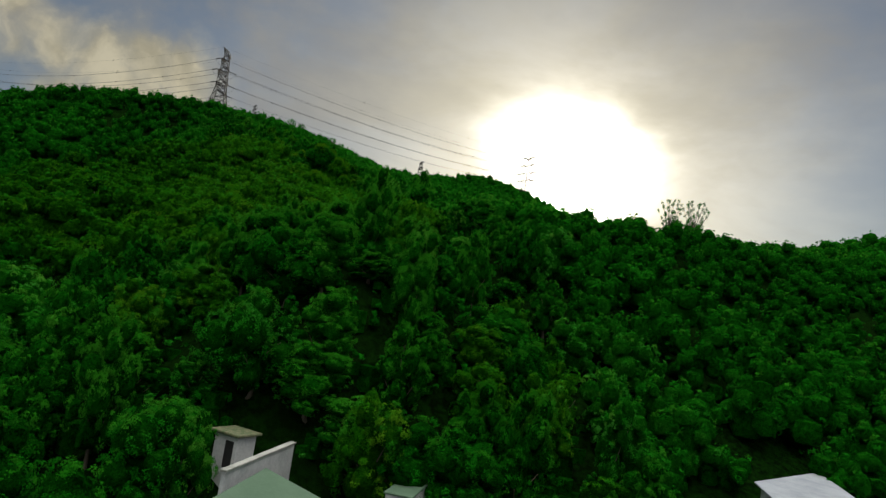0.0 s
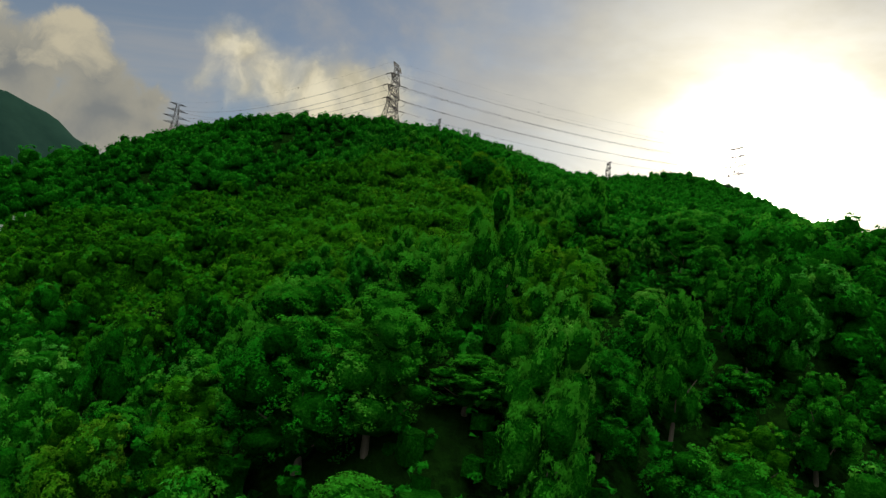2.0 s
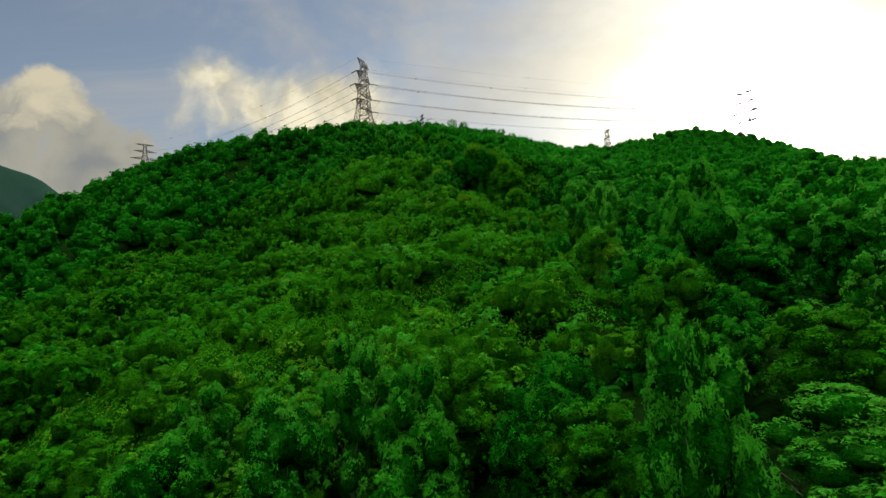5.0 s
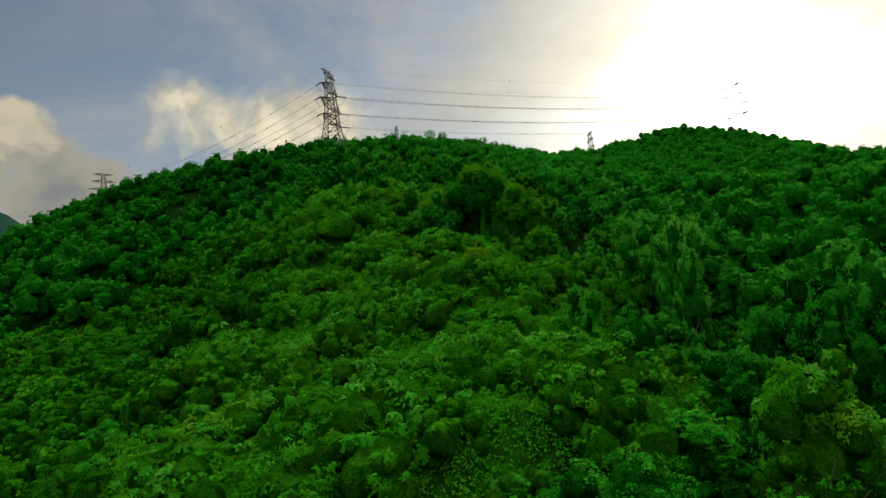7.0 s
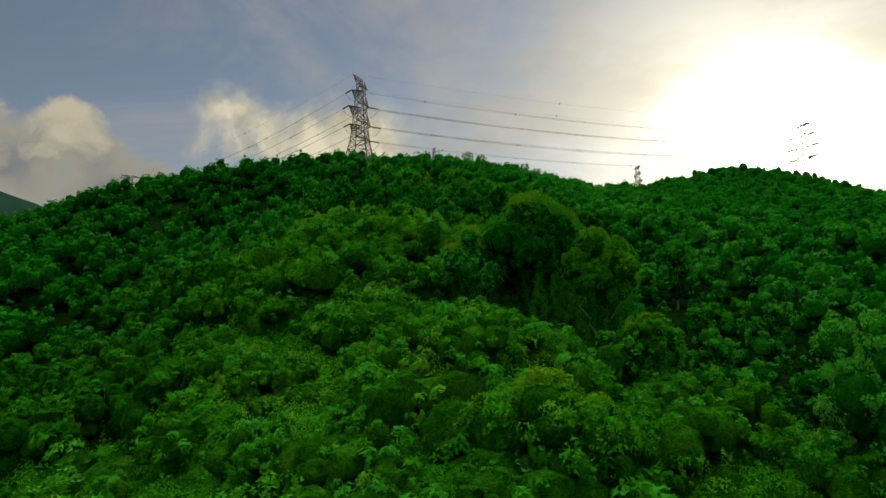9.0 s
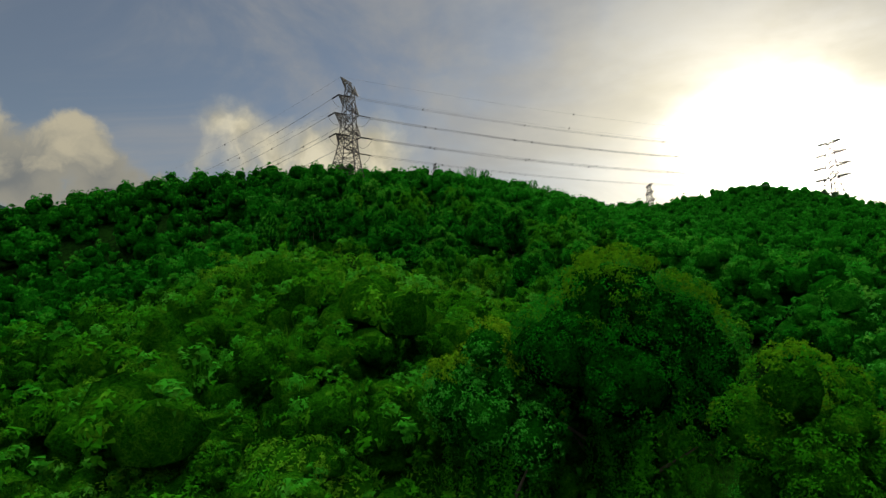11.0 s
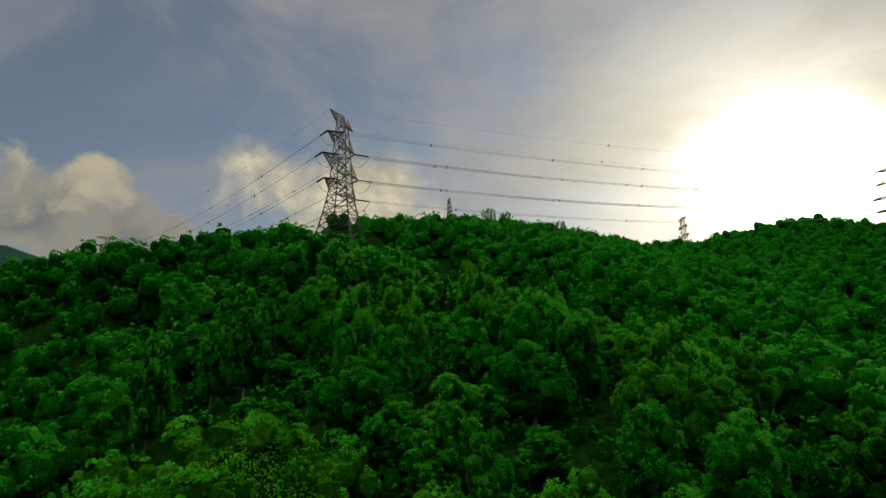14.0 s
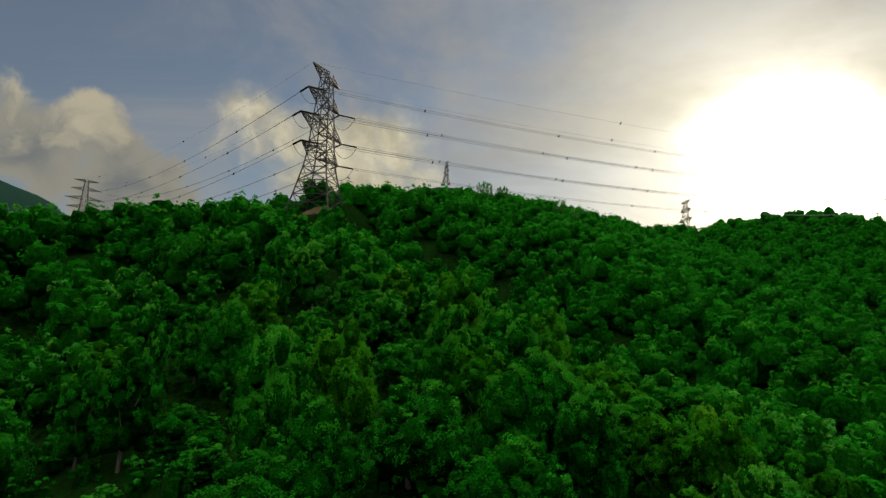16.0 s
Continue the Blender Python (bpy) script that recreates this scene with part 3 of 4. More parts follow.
def make_wood():
    r = np.random.RandomState(4)
    near = spots(1, -120, 70, 24, 330, 6.1)
    near = near[off_way(near[:, 0], near[:, 1]) < 40]
    outer = spots(5, -190, 160, 24, 350, 7.6)
    outer = outer[off_way(outer[:, 0], outer[:, 1]) >= 40]

    def thin(p):
        keep = (vines(p[:, 0], p[:, 1]) < 0.18) & np.array([is_free(*q) for q in p])
        return p[keep & overlooked(p)]

    near, outer = thin(near), thin(outer)
    order = np.argsort(off_way(near[:, 0], near[:, 1]))
    close, apart = ([tree_model(k, n, fine) for k in range(len(KINDS))] for n, fine in ((7500, 0.40), (3600, 0.52)))
    used = set()
    for rank, i in enumerate(order[:300]):
        models = close if rank < 190 else apart
        x, y = near[i]
        k = r.choice(YOUNG) if any(math.hypot(x - a, y - b) < c for a, b, c in YOUNG_STANDS) and r.uniform() < 0.7 else r.randint(len(models))
        tall = KINDS[k][2] + KINDS[k][1] * 0.87 + KINDS[k][0] * 0.2
        low = r.uniform() < (0.28 if y > 75 else 0.08)
        s = float(canopy(x, y) - ground(x, y) + (r.uniform(-4.8, -2.4) if low else r.uniform(-1.6, 2.0))) / tall
        w = r.uniform(0.70, 0.88) if low else r.uniform(0.84, 1.06) * (1.14 if y < 75 else 1.0)
        m = pose(x, y, float(ground(x, y)) - 0.2, r.uniform(-4, 4), r.uniform(-4, 4), r.uniform(0, 360)) @ Matrix.Diagonal((w, w * r.uniform(0.92, 1.1), s, 1))
        if models[k] in used:
            copy_thing(models[k], m)
        else:
            used.add(models[k])
            models[k].matrix_basis = m
    for x, y, top, wide in LARGE:
        k = r.choice(YOUNG)
        z = float(ground(x, y))
        m = pose(x, y, z - 0.2, r.uniform(-3, 3), r.uniform(-3, 3), r.uniform(0, 360)) @ Matrix.Diagonal((wide, wide, (top - z) / (KINDS[k][2] + KINDS[k][1] * 0.87 + KINDS[k][0] * 0.2), 1))
        copy_thing(close[k], m)
    rest = near[order[300:]]
    far = np.concatenate([spots(2, -520, -190, 40, 600, 14.0), spots(3, 160, 460, 40, 600, 13.0), spots(7, -480, 480, 600, 900, 16.0)])
    ridge = spots(6, -190, 160, 350, 600, 9.5)
    ridge = ridge[overlooked(ridge) & np.array([is_free(*p) for p in ridge])]
    far = far[overlooked(far) & np.array([is_free(*p) for p in far])]
    mid_kinds = [crown(40 + k, 6.2 + 0.5 * (k % 4), 9.0, -0.4, 9, 950, 0.32, 2, 0.2, 14, 0.88) for k in range(6)]
    low_kinds = [crown(60 + k, 7.6 + 0.8 * (k % 4), 8.4, 0.2, 7, 300, 0.50, 2, 0.2, 9, 0.90) for k in range(6)]
    far_kinds = [crown(80 + k, 11.5 + 1.5 * (k % 3), 10.4, -3.0, 6, 150, 0.95, 2, 0.0, 6, 0.86) for k in range(6)]
    ridge_kinds = [crown(90 + k, 8.6 + 1.4 * (k % 3), 8.6 + 0.7 * (k % 2), -1.0, 7, 260, 0.6, 2, 0.0, 8, 0.90) for k in range(6)]
    tag = "dense green broadleaf woodland covering the hillside"
    for name, p, kinds, lift, label in (("woodland", rest, mid_kinds, 0.0, tag), ("woodland", outer, low_kinds, -1.2, tag),
                                        ("far_woodland", ridge, ridge_kinds, -0.2, "wooded ridge with uneven treetops against the sky"),
                                        ("far_woodland", far, far_kinds, -2.2, "distant wooded ridges with uneven treetops")):
        a, q, m = baked(kinds, np.column_stack([p, np.where(r.uniform(0, 1, len(p)) < 0.25, r.uniform(0.6, 0.8, len(p)), r.uniform(0.86, 1.04 if p is rest else 1.16, len(p)))]), r, lift)
        tagged(new(name, mesh_from(name, a, q, [LEAF, INNER_WOOD_SHADE, LEAF_YOUNG], m)), label, "woodland", "", "stuff")


def make_undergrowth():
    """Creepers over the slope: leaves on the mounds, and low heaps of vine."""
    r = np.random.RandomState(9)
    n = 2400000
    x, y = r.uniform(-140, -5, n), r.uniform(85, 235, n)
    # small leaves beside the valley line, broader sprays further away
    size = 0.20 + 0.24 * np.clip((off_way(x, y) - 14) / 40, 0, 1)
    keep = (vines(x, y) > r.uniform(0.1, 0.9, n)) & (r.uniform(0, 1, n) < 0.60 * (0.20 / size) ** 2)
    x, y, size = x[keep], y[keep], size[keep]
    e = 0.5
    z = ground(x, y)
    nm = np.stack([-(ground(x + e, y) - z) / e, -(ground(x, y + e) - z) / e, np.ones(len(x))], 1)
    nm /= np.linalg.norm(nm, axis=1, keepdims=True)
    at = np.stack([x, y, z + 0.1 + r.uniform(0, 0.35, len(x)) + 0.25 * waves(x, y, 2.6, 31)], 1)
    v, q = leaves_on(r, at, nm + r.normal(0, 0.12, nm.shape), size, 0.5, 0.5)
    tagged(new("creeper_cover", mesh_from("creeper_cover", v, q, [LEAF_VINE])), "thick blanket of green creepers over the slope", "undergrowth", "", "stuff")
    p = spots(12, -145, 0, 85, 240, 3.5)
    w = vines(p[:, 0], p[:, 1])
    p = p[(w > 0.08) & (r.uniform(0, 1, len(p)) < 0.95) & (np.hypot(p[:, 0] + 40, p[:, 1] - 184) > 7.0) & (np.hypot(p[:, 0] + 76.5, p[:, 1] - 134) > 3.5)]
    shape = [(4.2 + 1.0 * (k % 4), 2.5 + 0.45 * (k % 3)) for k in range(8)]
    close = off_way(p[:, 0], p[:, 1]) < 24
    for pick, n, size in ((close, 1200, 0.22), (~close, 420, 0.38)):
        kinds = [crown(120 + k, w, h, -1.3, 9, n, size, 2, 0.20, 26, 0.8) for k, (w, h) in enumerate(shape)]
        a, q, m = baked(kinds, np.column_stack([p[pick], r.uniform(0.5, 1.35, pick.sum()) ** 1.3]), r)
        tagged(new("shrubs", mesh_from("shrubs", a, q, [LEAF_VINE, INNER_VINE_SHADE, LEAF_YOUNG], m)), "heaps of shrubs overgrown with green vines", "undergrowth", "", "stuff")
    # bushes under the trees
    b = spots(14, -125, 40, 26, 300, 4.2)
    b = b[(off_way(b[:, 0], b[:, 1]) < 42) & (vines(b[:, 0], b[:, 1]) < 0.2) & np.array([is_free(*c) for c in b])]
    kinds = [crown(140 + k, 4.6 + 0.5 * (k % 3), 3.6, -0.8, 4, 200, 0.30, 1) for k in range(5)]
    a, q, m = baked(kinds, np.column_stack([b, r.uniform(0.45, 0.90, len(b)) * np.where(b[:, 1] < 75, 1.5, 1.0)]), r)
    tagged(new("bushes", mesh_from("bushes", a, q, [LEAF, INNER_SHADE], m)), "dark green bushes filling the gaps between trees", "undergrowth", "", "stuff")
    # long grass that stands up through the creepers
    g = spots(17, -86, -58, 190, 216, 4.4)
    n = 46
    at = np.repeat(g, n, 0) + r.normal(0, 0.45, (len(g) * n, 2))
    z = ground(at[:, 0], at[:, 1])
    a, tall = r.uniform(0, 6.283, len(at)), r.uniform(0.9, 2.1, len(at))
    lean = np.stack([np.cos(a), np.sin(a)], 1) * tall[:, None] * r.uniform(0.1, 0.45, (len(at), 1))
    wide = np.stack([-np.sin(a), np.cos(a)], 1) * 0.035
    root, tip = np.column_stack([at, z - 0.1]), np.column_stack([at + lean, z + tall])
    bend = np.column_stack([at + lean * 0.35, z + tall * 0.62])
    w = np.column_stack([wide, np.zeros(len(at))])
    v = np.stack([root - w, root + w, bend + w, bend - w, tip], 1).reshape(-1, 3)
    k = np.arange(len(at))[:, None] * 5
    q = np.concatenate([k + (0, 1, 2, 3), np.column_stack([k + (3, 2, 4), np.full(len(at), -1)])])
    tagged(new("tall_grass", mesh_from("tall_grass", v, q, [LEAF_VINE])), "tall green grass blades among creepers", "grass", "", "stuff")


make_wood()
make_undergrowth()


# ---- vine-hung tree in the clearing ----
def vine_tree(x, y, width, height, stem, seed, label, tips=0.3, n=6000, size=0.2, leaf=LEAF_VINE):
    """A tree smothered by creepers: a heaped crown, and curtains that hang from its edge to the ground."""
    r = np.random.RandomState(seed)
    z = float(ground(x, y))
    root = tagged(new("tree"), label, "tree", "vine-hung trees")
    root.matrix_basis = pose(x, y, z, 0, 0, r.uniform(0, 360))
    v, q, m = crown(seed, width, height * 0.64, height * 0.38, 13, n, size, 3, tips)
    part("crown", mesh_from("crown", v, q, [leaf, INNER_SHADE if leaf is LEAF else INNER_VINE_SHADE, LEAF_OLIVE], m), root)
    tv, tq = trunk(seed, height * 0.8, width, 0.32)
    part("trunk", mesh_from("trunk", tv, tq, [BARK], None, True), root, "bark hidden under creepers")
    # strands: each hangs from a place under the crown and sways a little
    strands = 70
    az = np.sort(r.uniform(0, 6.283, strands))
    reach = np.where(r.uniform(0, 1, strands) < 0.5, stem, width * 0.40) * r.uniform(0.8, 1.15, strands)
    high, low = height * r.uniform(0.40, 0.66, strands), height * r.uniform(-0.02, 0.28, strands)
    k = n // 2
    s, f = r.randint(0, strands, k), r.uniform(0, 1, k)
    rad = reach[s] * (1.0 - 0.12 * f + 0.06 * np.sin(7 * f + s))
    a = az[s] + 0.10 * np.sin(5 * f + s) + r.normal(0, 0.16, k) / np.maximum(rad, 1)
    at = np.stack([np.cos(a) * rad, np.sin(a) * rad, high[s] + (low - high)[s] * f], 1) + r.normal(0, 0.10, (k, 3))
    out = np.stack([np.cos(a), np.sin(a), 0 * a + 0.2], 1)
    lv, lq = leaves_on(r, at, out, size * 1.1, 0.8)
    core, cq = tube([(0, 0, -0.5), (0, 0, height * 0.3), (0, 0, height * 0.6)], [stem * 0.9, stem * 0.8, stem * 0.8], 10)
    sv, sq = joined([(lv, lq), (core, cq)])
    slot = np.r_[np.zeros(len(lq)), np.ones(len(cq))]
    part("creepers", mesh_from("creepers", sv, sq, [LEAF_VINE, INNER_SHADE], slot), root, "curtain of hanging creepers")


for x, y, top, width, stem, seed, label, tips, n, size in (
        (-40.8, 192.0, 73.9, 11.0, 2.2, 301, "broad tree smothered in creepers with olive-green tips", 0.45, 30000, 0.14),
        (-46.0, 188.5, 71.0, 6.0, 1.6, 306, "low leafy tree under creepers with golden-green tips", 0.45, 10000, 0.14),
        (-33.5, 187.0, 70.0, 6.5, 1.6, 302, "mound-shaped tree buried under green creepers", 0.3, 11000, 0.13),
        (-29.5, 173.0, 61.5, 4.2, 1.4, 304, "slender tree wrapped in creepers like a spire", 0.3, 4000, 0.2),
        (-34.5, 159.0, 58.0, 7.0, 1.7, 303, "leaning tree under a cloak of green creepers", 0.2, 5000, 0.2),
        (-44.0, 232.0, 77.8, 6.4, 1.6, 305, "small tree wrapped in creepers above the slope", 0.2, 4000, 0.2)):
    vine_tree(x, y, width, (top - float(ground(x, y)) - 0.17 * width) / 0.97, stem, seed, label, tips, n, size, LEAF if seed in (301, 306) else LEAF_VINE)


def airy_tree(x, y, height, width, seed, label="tall airy tree with open twiggy foliage on the ridge", clumps=46, leaf=0.26):
    """A light open tree that stands clear of the wood: limbs that fan upward, each with loose clumps of leaves and gaps between."""
    root = tagged(new("tree"), label, "tree", "airy trees on the ridge")
    root.matrix_basis = pose(x, y, float(ground(x, y)) - 0.2, 0, 0, seed * 40)
    r = np.random.RandomState(seed)
    k = np.linspace(0, 1, 6)
    stem = np.column_stack([0.25 * np.sin(2 * k + seed), 0.2 * np.sin(3 * k), k * height * 0.72])
    limbs, at, out = [tube(stem, 0.24 - 0.17 * k, 7)], [], []
    for j in range(clumps):
        az, f = j * 2.4 + r.uniform(-0.3, 0.3), r.uniform(0.15, 1.0)
        high = height * (0.46 + 0.54 * (j + 0.5) / clumps)
        spread = width / 2 * f ** 0.5 * math.sqrt(max(0.1, 1 - (max(0.0, high / height - 0.72) / 0.34) ** 2)) * min(1.0, 0.35 + 1.6 * (high / height - 0.40))
        c = np.array((math.cos(az) * spread, math.sin(az) * spread, high))
        foot = stem[min(5, 1 + int(4 * (high / height - 0.3)))]
        limbs.append(tube([foot, (foot + c) / 2 + (0, 0, -0.15), c], [0.07, 0.05, 0.02], 4))
        n = 60
        d = r.normal(0, 1, (n, 3))
        d /= np.linalg.norm(d, axis=1, keepdims=True)
        at.append(c + d * r.uniform(0.2, 1.0, (n, 1)) * (0.55, 0.55, 0.75) * width / 7)
        out.append(d)
    tv, tq = joined(limbs)
    part("trunk", mesh_from("trunk", tv, tq, [BARK], None, True), root, "grey-brown bark")
    v, q = leaves_on(r, np.concatenate(at), np.concatenate(out), leaf, 0.2)
    part("crown", mesh_from("crown", v, q, [LEAF]), root)


for x, y, h, w, s in ((61.5, 166.0, 14.5, 7.0, 1), (68.5, 166.5, 15.0, 7.6, 2)):
    airy_tree(x, y, h, w, s)
for x, y, h, w, s in ((-123.0, 452.0, 12.2, 7.5, 3), (-116.0, 454.0, 11.4, 7.0, 4), (-98.0, 486.0, 11.6, 7.0, 5), (-91.0, 488.0, 10.8, 6.5, 6)):
    airy_tree(x, y, h, w, s, "taller broadleaf tree rising above the wooded crest", 70, 0.30)


# ---- power line ----
def beam(p, q, w):
    """A square bar from p to q: verts and quads."""
    p, q = np.asarray(p, float), np.asarray(q, float)
    t = (q - p) / (np.linalg.norm(q - p) + 1e-9)
    ref = np.array((0, 0, 1.0)) if abs(t[2]) < 0.9 else np.array((1.0, 0, 0))
    u = np.cross(t, ref)
    u /= np.linalg.norm(u)
    v = np.cross(t, u)
    ring = [(u + v) * w / 2, (u - v) * w / 2, (-u - v) * w / 2, (-u + v) * w / 2]
    vs = np.array([p + o for o in ring] + [q + o for o in ring])
    return vs, np.array([(0, 1, 5, 4), (1, 2, 6, 5), (2, 3, 7, 6), (3, 0, 4, 7), (3, 2, 1, 0), (4, 5, 6, 7)])


def steel(name, bars, root, label="", mat=STEEL):
    v, q = joined([beam(*b) for b in bars])
    return part(name, mesh_from(name, v, q, [mat]), root, label)


class Pylon:
    """A lattice tower. Arms point along +y of its own frame; the south arms are the -y ones."""

    def __init__(self, x, y, z, turn, size=1.0, bar=1.0, label=""):
        self.root = tagged(new("pylon"), label, "pylon", "pylons of the power line")
        self.m = pose(x, y, z, 0, 0, turn) @ Matrix.Scale(size, 4)
        self.root.matrix_basis = self.m
        prof = [(-1.5, 5.9), (3.0, 4.8), (7.0, 4.0), (10.6, 3.3), (14.5, 2.75), (18.0, 2.5), (21.5, 2.3), (25.3, 2.05), (29.2, 1.8), (32.8, 1.55), (36.0, 1.3)]
        corners = [(1, 1), (-1, 1), (-1, -1), (1, -1)]
        at = lambda c, k: np.array((c[0] * prof[k][1], c[1] * prof[k][1], prof[k][0]))
        for c in corners:
            lv, lq = tube([at(c, k) for k in range(len(prof))], [bar * (0.19 - 0.009 * k) for k in range(len(prof))], 4)
            part("leg", mesh_from("leg", lv, lq, [STEEL]), self.root)
        bars = []
        for k in range(len(prof) - 1):
            for i in range(4):
                a, b = corners[i], corners[(i + 1) % 4]
                bars += [(at(a, k), at(b, k + 1), 0.12 * bar), (at(b, k), at(a, k + 1), 0.12 * bar), (at(a, k + 1), at(b, k + 1), 0.12 * bar)]
                if k < 5:
                    mid = (at(a, k) + at(b, k + 1)) / 2
                    bars += [((at(a, k) + at(a, k + 1)) / 2, mid, 0.11 * bar), ((at(b, k) + at(b, k + 1)) / 2, mid, 0.11 * bar)]
        steel("bracing", bars, self.root)["kind"] = "stuff"
        self.tips = {}
        for level, (zl, reach, deep, w) in enumerate([(14.5, 11.8, 2.2, 2.75), (21.5, 13.4, 2.4, 2.3), (29.2, 10.4, 2.2, 1.8), (36.0, 9.0, 1.6, 1.3)]):
            for s in (-1, 1):
                tip = np.array((0, s * reach, zl + (0.9 if level == 3 else 0.5)))
                bars = []
                for e in (-1, 1):
                    lo, hi = np.array((e * w, s * w, zl)), np.array((e * w * 0.9, s * w * 0.9, zl + deep))
                    bars += [(lo, tip, 0.20 * bar), (hi, tip, 0.18 * bar)]
                    for j in range(5):
                        f, f2 = j / 5, (j + 1) / 5
                        p, p2 = lo + (tip - lo) * f, hi + (tip - hi) * f2
                        bars += [(p, p2, 0.11 * bar), (p, hi + (tip - hi) * f, 0.11 * bar)]
                for j in range(1, 5):
                    f = j / 5
                    l, r_ = np.array((-w, s * w, zl)), np.array((w, s * w, zl))
                    bars += [(l + (tip - l) * f, r_ + (tip - r_) * f, 0.11 * bar), (l + (tip - l) * f, r_ + (tip - r_) * (f + 0.2), 0.11 * bar)]
                steel("crossarm" if level < 3 else "earth_wire_arm", bars, self.root)
                self.tips[level, s] = tip
        steel("peak", [((1.3 * a, 1.3 * b, 36.0), (0, 0, 38.0), 0.13 * bar) for a, b in corners], self.root)

    def world(self, p):
        return np.array(self.m @ Vector(p))

    def string(self, tip, toward, length=4.8):
        """An insulator string from an arm's tip toward a far place; returns its outer end in the world."""
        a = self.world(tip)
        d = np.asarray(toward, float) - a
        d[2] -= 0.10 * np.linalg.norm(d)
        b = a + d / np.linalg.norm(d) * length
        inv = self.m.inverted()
        k = np.linspace(0, 1, 33)
        la, lb = np.array(inv @ Vector(a)), np.array(inv @ Vector(b))
        rad = np.where(np.arange(33) % 2 == 1, 0.27, 0.16)
        rad[0] = rad[-1] = 0.05
        v, q = tube(la + (lb - la) * k[:, None], rad, 8)
        part("insulator", mesh_from("insulator", v, q, [GLASS], None, True), self.root, "dark ribbed insulator string")
        return b

    def jumper(self, a, b, drop=3.4):
        inv = self.m.inverted()
        k = np.linspace(0, 1, 13)[:, None]
        p = np.asarray(a) + (np.asarray(b) - np.asarray(a)) * k
        p[:, 2] -= drop * (1 - (2 * k[:, 0] - 1) ** 2)
        p = np.array([inv @ Vector(w) for w in p])
        v, q = tube(p, np.full(13, 0.075), 5)
        part("jumper", mesh_from("jumper", v, q, [WIRE], None, True), self.root, "slack jumper cable loop")


def power_line(a, b, sag, twin, spacers, seed):
    """A conductor, single or twin, hung between two places."""
    a, b = np.asarray(a, float), np.asarray(b, float)
    root = tagged(new("power_line"), "twin grey power cable sagging between pylons" if twin else "single grey earth wire between pylons", "cable", "cables of the power line")
    root.matrix_basis = pose(*a)
    k = np.linspace(0, 1, 41)[:, None]
    p = (b - a) * k
    p[:, 2] -= sag * (1 - (2 * k[:, 0] - 1) ** 2)
    side = np.cross(b - a, (0, 0, 1.0))
    side /= np.linalg.norm(side)
    for s in ((-0.22, 0.22) if twin else (0.0,)):
        v, q = tube(p + side * s + (0, 0, s * 0.8), np.full(41, 0.055 if twin else 0.025), 5)
        part("conductor", mesh_from("conductor", v, q, [WIRE], None, True), root)
    r = np.random.RandomState(seed)
    for j in range(spacers):
        f = (j + 0.75 + r.uniform(-0.1, 0.1)) / (spacers + 0.5)
        c = (b - a) * f - np.array((0, 0, sag * (1 - (2 * f - 1) ** 2)))
        v, q = joined([beam(c - side * 0.42 - (0, 0, 0.3), c + side * 0.42 + (0, 0, 0.3), 0.16), beam(c - (0, 0, 0.40), c + (0, 0, 0.30), 0.26)])
        part("spacer", mesh_from("spacer", v, q, [GLASS]), root, "small dark spacer")


def make_line():
    main = Pylon(-141.5, 355.0, 126.5, 6.3, 1.0, 1.3, "grey steel lattice pylon on the crest, with dark insulators")
    left = Pylon(-493.0, 580.0, float(ground(-493.0, 580.0)), -32.0, 1.0, 1.3, "grey lattice pylon farther along the ridge")
    right = Pylon(76.0, 613.0, float(ground(76.0, 613.0)), 41.0, 1.1, 1.9, "lattice pylon on the wooded ridge against the sun")
    n = 0
    for (level, s), tip in main.tips.items():
        lt, rt = left.world(left.tips[level, s]), right.world(right.tips[level, s])
        if level == 3:
            power_line(main.world(tip), lt, 9.0, False, 2, n)
            power_line(main.world(tip), rt, 5.0, False, 2, n + 1)
        else:
            a, b = main.string(tip, lt), main.string(tip, rt)
            main.jumper(a, b)
            la, rb = left.string(left.tips[level, s], main.world(tip)), right.string(right.tips[level, s], main.world(tip))
            power_line(a, la, 12.0, True, 7, n)
            power_line(b, rb, 6.0, True, 7, n + 1)
        n += 2
    Pylon(-378.0, 1121.0, float(ground(-378.0, 1121.0)), 40.0, 1.0, 1.6, "small distant lattice pylon behind the crest")
    gz = float(ground(-37.0, 729.0))
    Pylon(-37.0, 729.0, gz, 20.0, max(0.6, (211.0 - gz) / 38.0), 1.3, "distant lattice pylon in the gap of the ridge")


make_line()


# ---- houses below ----
def box(x0, x1, y0, y1, z0, z1, bevel=0.03):
    bm = bmesh.new()
    bmesh.ops.create_cube(bm, size=1)
    for v in bm.verts:
        v.co = ((x0 + x1) / 2 + v.co.x * (x1 - x0), (y0 + y1) / 2 + v.co.y * (y1 - y0), (z0 + z1) / 2 + v.co.z * (z1 - z0))
    bmesh.ops.bevel(bm, geom=bm.edges[:], offset=bevel, segments=1, affect="EDGES")
    return bm


def solid(name, bm, mat, parent, label=""):
    me = bpy.data.meshes.new(name)
    bm.to_mesh(me)
    bm.free()
    me.materials.append(mat)
    return part(name, me, parent, label)


def slab_of(points, thick):
    """A sloping plate through four places."""
    bm = bmesh.new()
    top = [bm.verts.new(p) for p in points]
    low = [bm.verts.new((p[0], p[1], p[2] - thick)) for p in points]
    bm.faces.new(top)
    bm.faces.new(low[::-1])
    for i in range(4):
        j = (i + 1) % 4
        bm.faces.new((top[i], low[i], low[j], top[j]))
    bmesh.ops.recalc_face_normals(bm, faces=bm.faces[:])
    return bm


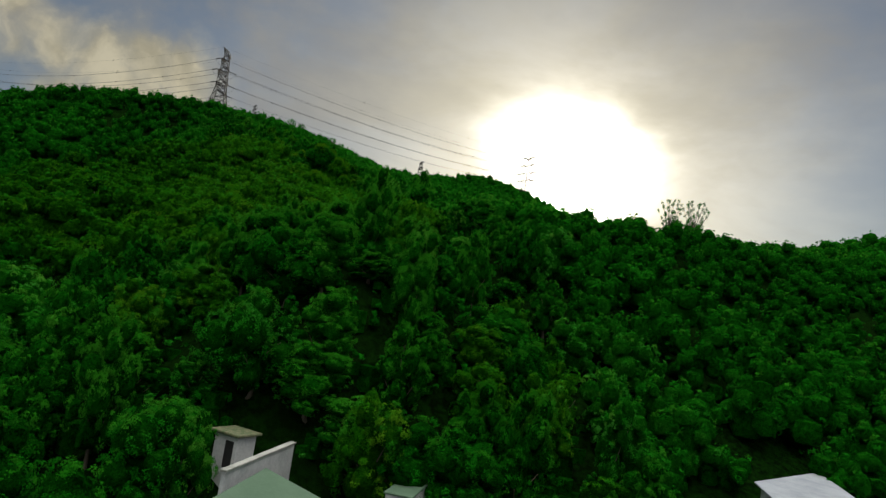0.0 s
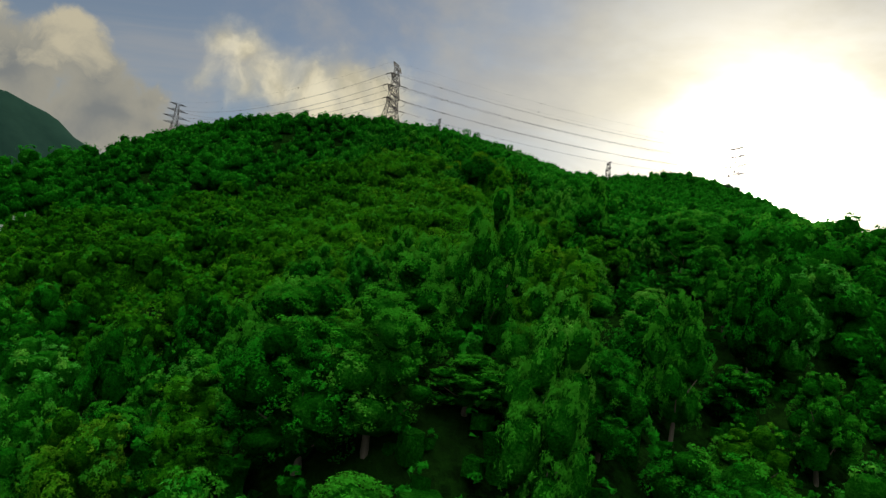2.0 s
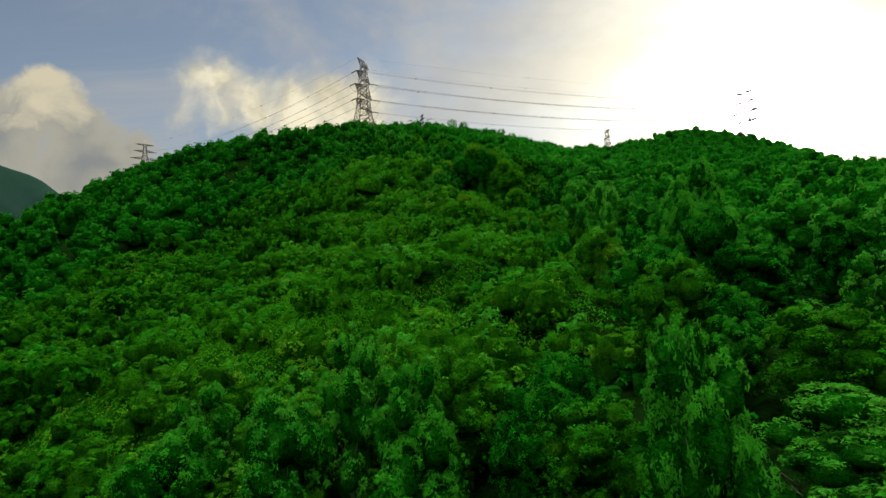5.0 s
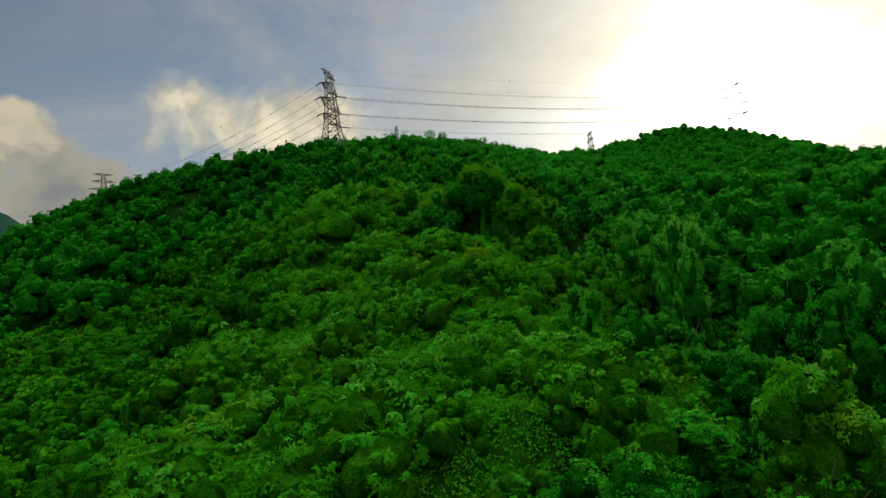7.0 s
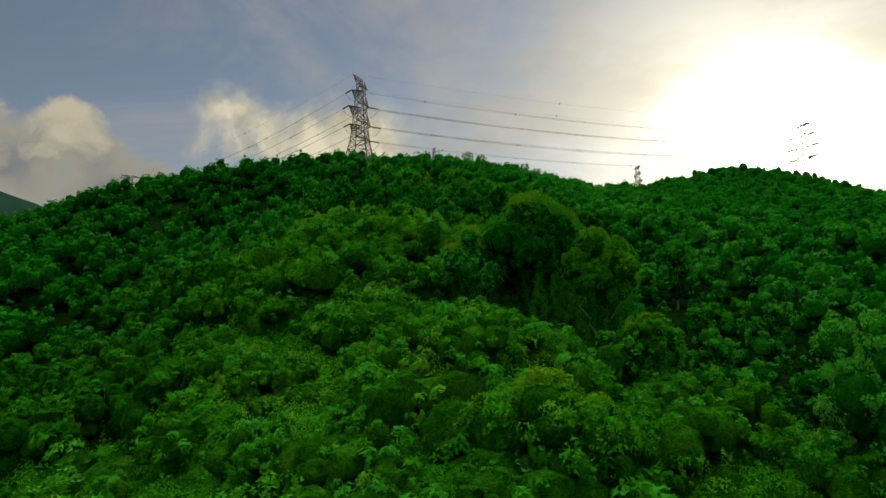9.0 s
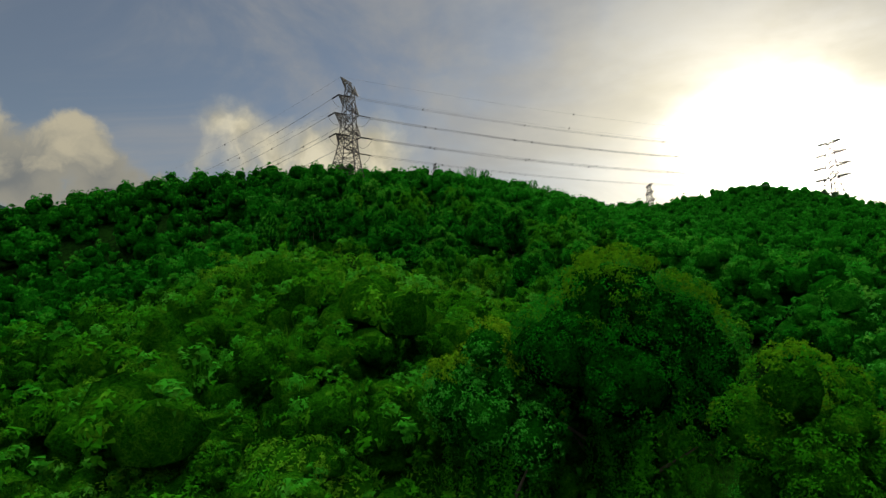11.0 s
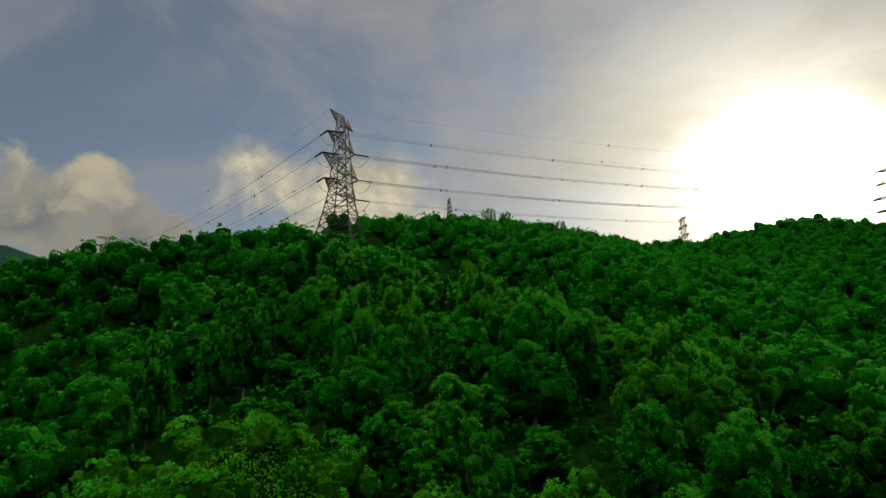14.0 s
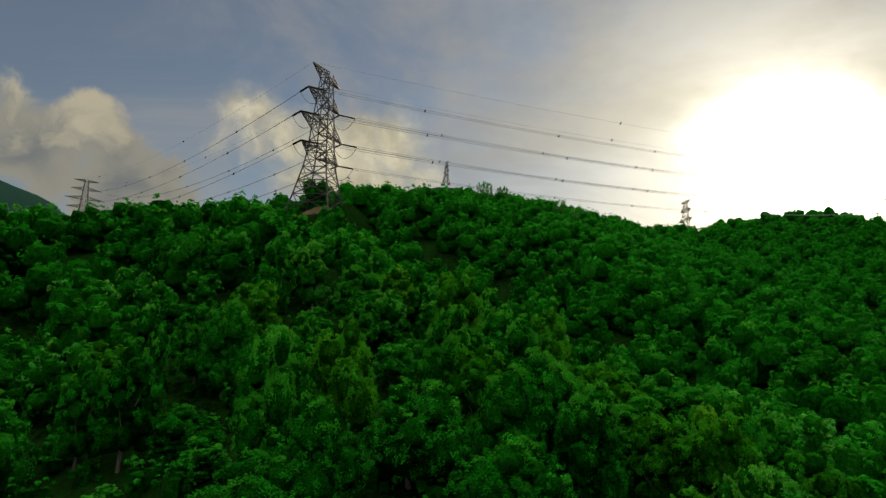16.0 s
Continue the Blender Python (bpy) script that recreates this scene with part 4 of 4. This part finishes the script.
def make_shed():
    """A plastered stair house with a mossy flat roof."""
    root = tagged(new("shed"), "small white plastered shed with a mossy flat roof", "shed")
    root.matrix_basis = pose(-13.0, 48.4, 4.0, 0, 0, 58.0)
    w, d, h = 1.8, 2.5, 9.8
    solid("wall", box(-w / 2, w / 2, -d / 2, -d / 2 + 0.2, 0, h), PLASTER, root)
    solid("wall", box(-w / 2, w / 2, d / 2 - 0.2, d / 2, 0, h), PLASTER, root)
    for s in (-1, 1):
        a, b = sorted((s * w / 2, s * (w / 2 - 0.2)))
        solid("wall", box(a, b, -d / 2 + 0.203, d / 2 - 0.203, 0, h), PLASTER, root)
    solid("roof", box(-w / 2 - 0.3, w / 2 + 0.3, -d / 2 - 0.3, d / 2 + 0.3, h + 0.003, h + 0.22, 0.05), MOSS, root, "mossy concrete roof slab")
    solid("door", box(-w / 2 - 0.03, -w / 2 + 0.02, -0.9, 0.0, h - 2.4, h - 0.4), DARK, root, "dark doorway")


def make_house():
    """The house with a white end wall and a grey pitched roof."""
    root = tagged(new("house"), "house with a white gable wall and grey roof", "house")
    solid("gable_wall", slab_of([(-10.75, 38.4, 13.6), (-8.75, 48.6, 13.6), (-8.5, 48.55, 13.6), (-10.5, 38.35, 13.6)], 9.0), PLASTER, root, "white plastered parapet wall")
    solid("coping", slab_of([(-10.85, 38.3, 13.74), (-8.85, 48.75, 13.74), (-8.4, 48.65, 13.74), (-10.4, 38.2, 13.74)], 0.13), CONCRETE, root, "pale concrete coping")
    solid("roof", slab_of([(-9.2, 43.3, 12.9), (-10.3, 34.5, 12.9), (-3.6, 33.0, 11.8), (-3.9, 40.6, 11.9)], 0.2), ROOF_GREEN, root, "dull grey-green pitched roof")
    solid("wall", slab_of([(-9.0, 42.8, 12.6), (-10.0, 35.0, 12.6), (-4.0, 33.6, 11.5), (-4.3, 40.1, 11.6)], 8.0), PLASTER, root)


def make_hut():
    """A flat-roofed hut, its roof dark with moss."""
    root = tagged(new("hut"), "small white hut with a dark green flat roof", "hut")
    root.matrix_basis = pose(-0.9, 44.6, 4.0, 0, 0, -14.0)
    w, d, h = 1.9, 4.9, 8.0
    solid("wall", box(0, w, 0, 0.2, 0, h), PLASTER, root)
    solid("wall", box(0, w, d - 0.2, d, 0, h), PLASTER, root)
    for x in (0, w - 0.2):
        solid("wall", box(x, x + 0.2, 0.203, d - 0.203, 0, h), PLASTER, root)
    solid("roof", box(-0.12, w + 0.12, -0.12, d + 0.12, h + 0.003, h + 0.16, 0.04), ROOF_GREEN, root, "dark green flat roof")


def make_barn():
    root = tagged(new("barn"), "low building with a pale grey sheet-metal roof", "building")
    solid("roof", slab_of([(33.9, 61.0, 13.6), (46.5, 71.0, 13.9), (43.2, 60.0, 13.6), (31.9, 52.5, 13.3)], 0.12), ROOF_GREY, root, "pale grey metal roof")
    solid("wall", slab_of([(34.4, 60.6, 13.3), (45.6, 69.6, 13.6), (42.6, 60.0, 13.3), (32.6, 53.6, 13.0)], 9.0), PLASTER, root)


make_shed()
make_house()
make_hut()
make_barn()


def make_thin_tree():
    """A small umbrella-shaped tree on a thin pale stem in the creepers."""
    x, y = -77.0, 136.0
    root = tagged(new("tree"), "small thin tree with a pale stem standing in creepers", "tree")
    root.matrix_basis = pose(x, y, float(ground(x, y)) - 0.3, 3, -4, 30)
    v, q = tube([(0, 0, 0), (0.05, 0, 2.2), (-0.05, 0.08, 4.2), (0.1, 0.1, 5.6)], [0.13, 0.10, 0.08, 0.05], 7)
    part("trunk", mesh_from("trunk", v, q, [PALE_WOOD], None, True), root, "thin pale stem")
    for a, z, l in ((0.4, 3.8, 1.3), (2.6, 4.2, 1.2), (4.4, 4.0, 1.0)):
        v, q = tube([(0, 0.05, z), (math.cos(a) * l * 0.5, math.sin(a) * l * 0.5, z + 0.5), (math.cos(a) * l, math.sin(a) * l, z + 0.9)], [0.06, 0.04, 0.02], 5)
        part("branch", mesh_from("branch", v, q, [BARK], None, True), root)
    v, q, m = crown(331, 5.0, 3.0, 3.6, 9, 1500, 0.24, 2, 0.3, 16, 0.6)
    part("crown", mesh_from("crown", v, q, [LEAF_VINE, INNER_SHADE, LEAF_YOUNG], m), root)


make_thin_tree()


def make_markers():
    """White posts along the track on the far slope."""
    for x, y, h in ((-127.0, 129.6, 2.4), (-127.8, 130.0, 2.2), (-131.3, 135.6, 2.2), (-131.6, 138.5, 2.0)):
        z = float(ground(x, y))
        root = tagged(new("post"), "short white concrete post beside the hillside track", "post", "white posts by the track")
        root.matrix_basis = pose(x, y, z, 2, 3, 20)
        top = float(canopy(x, y)) - z + h - 1.2
        solid("shaft", box(-0.24, 0.24, -0.2, 0.2, -0.5, top), PLASTER, root)
        solid("cap", box(-0.32, 0.32, -0.27, 0.27, top, top + 0.15), CONCRETE, root)


make_markers()
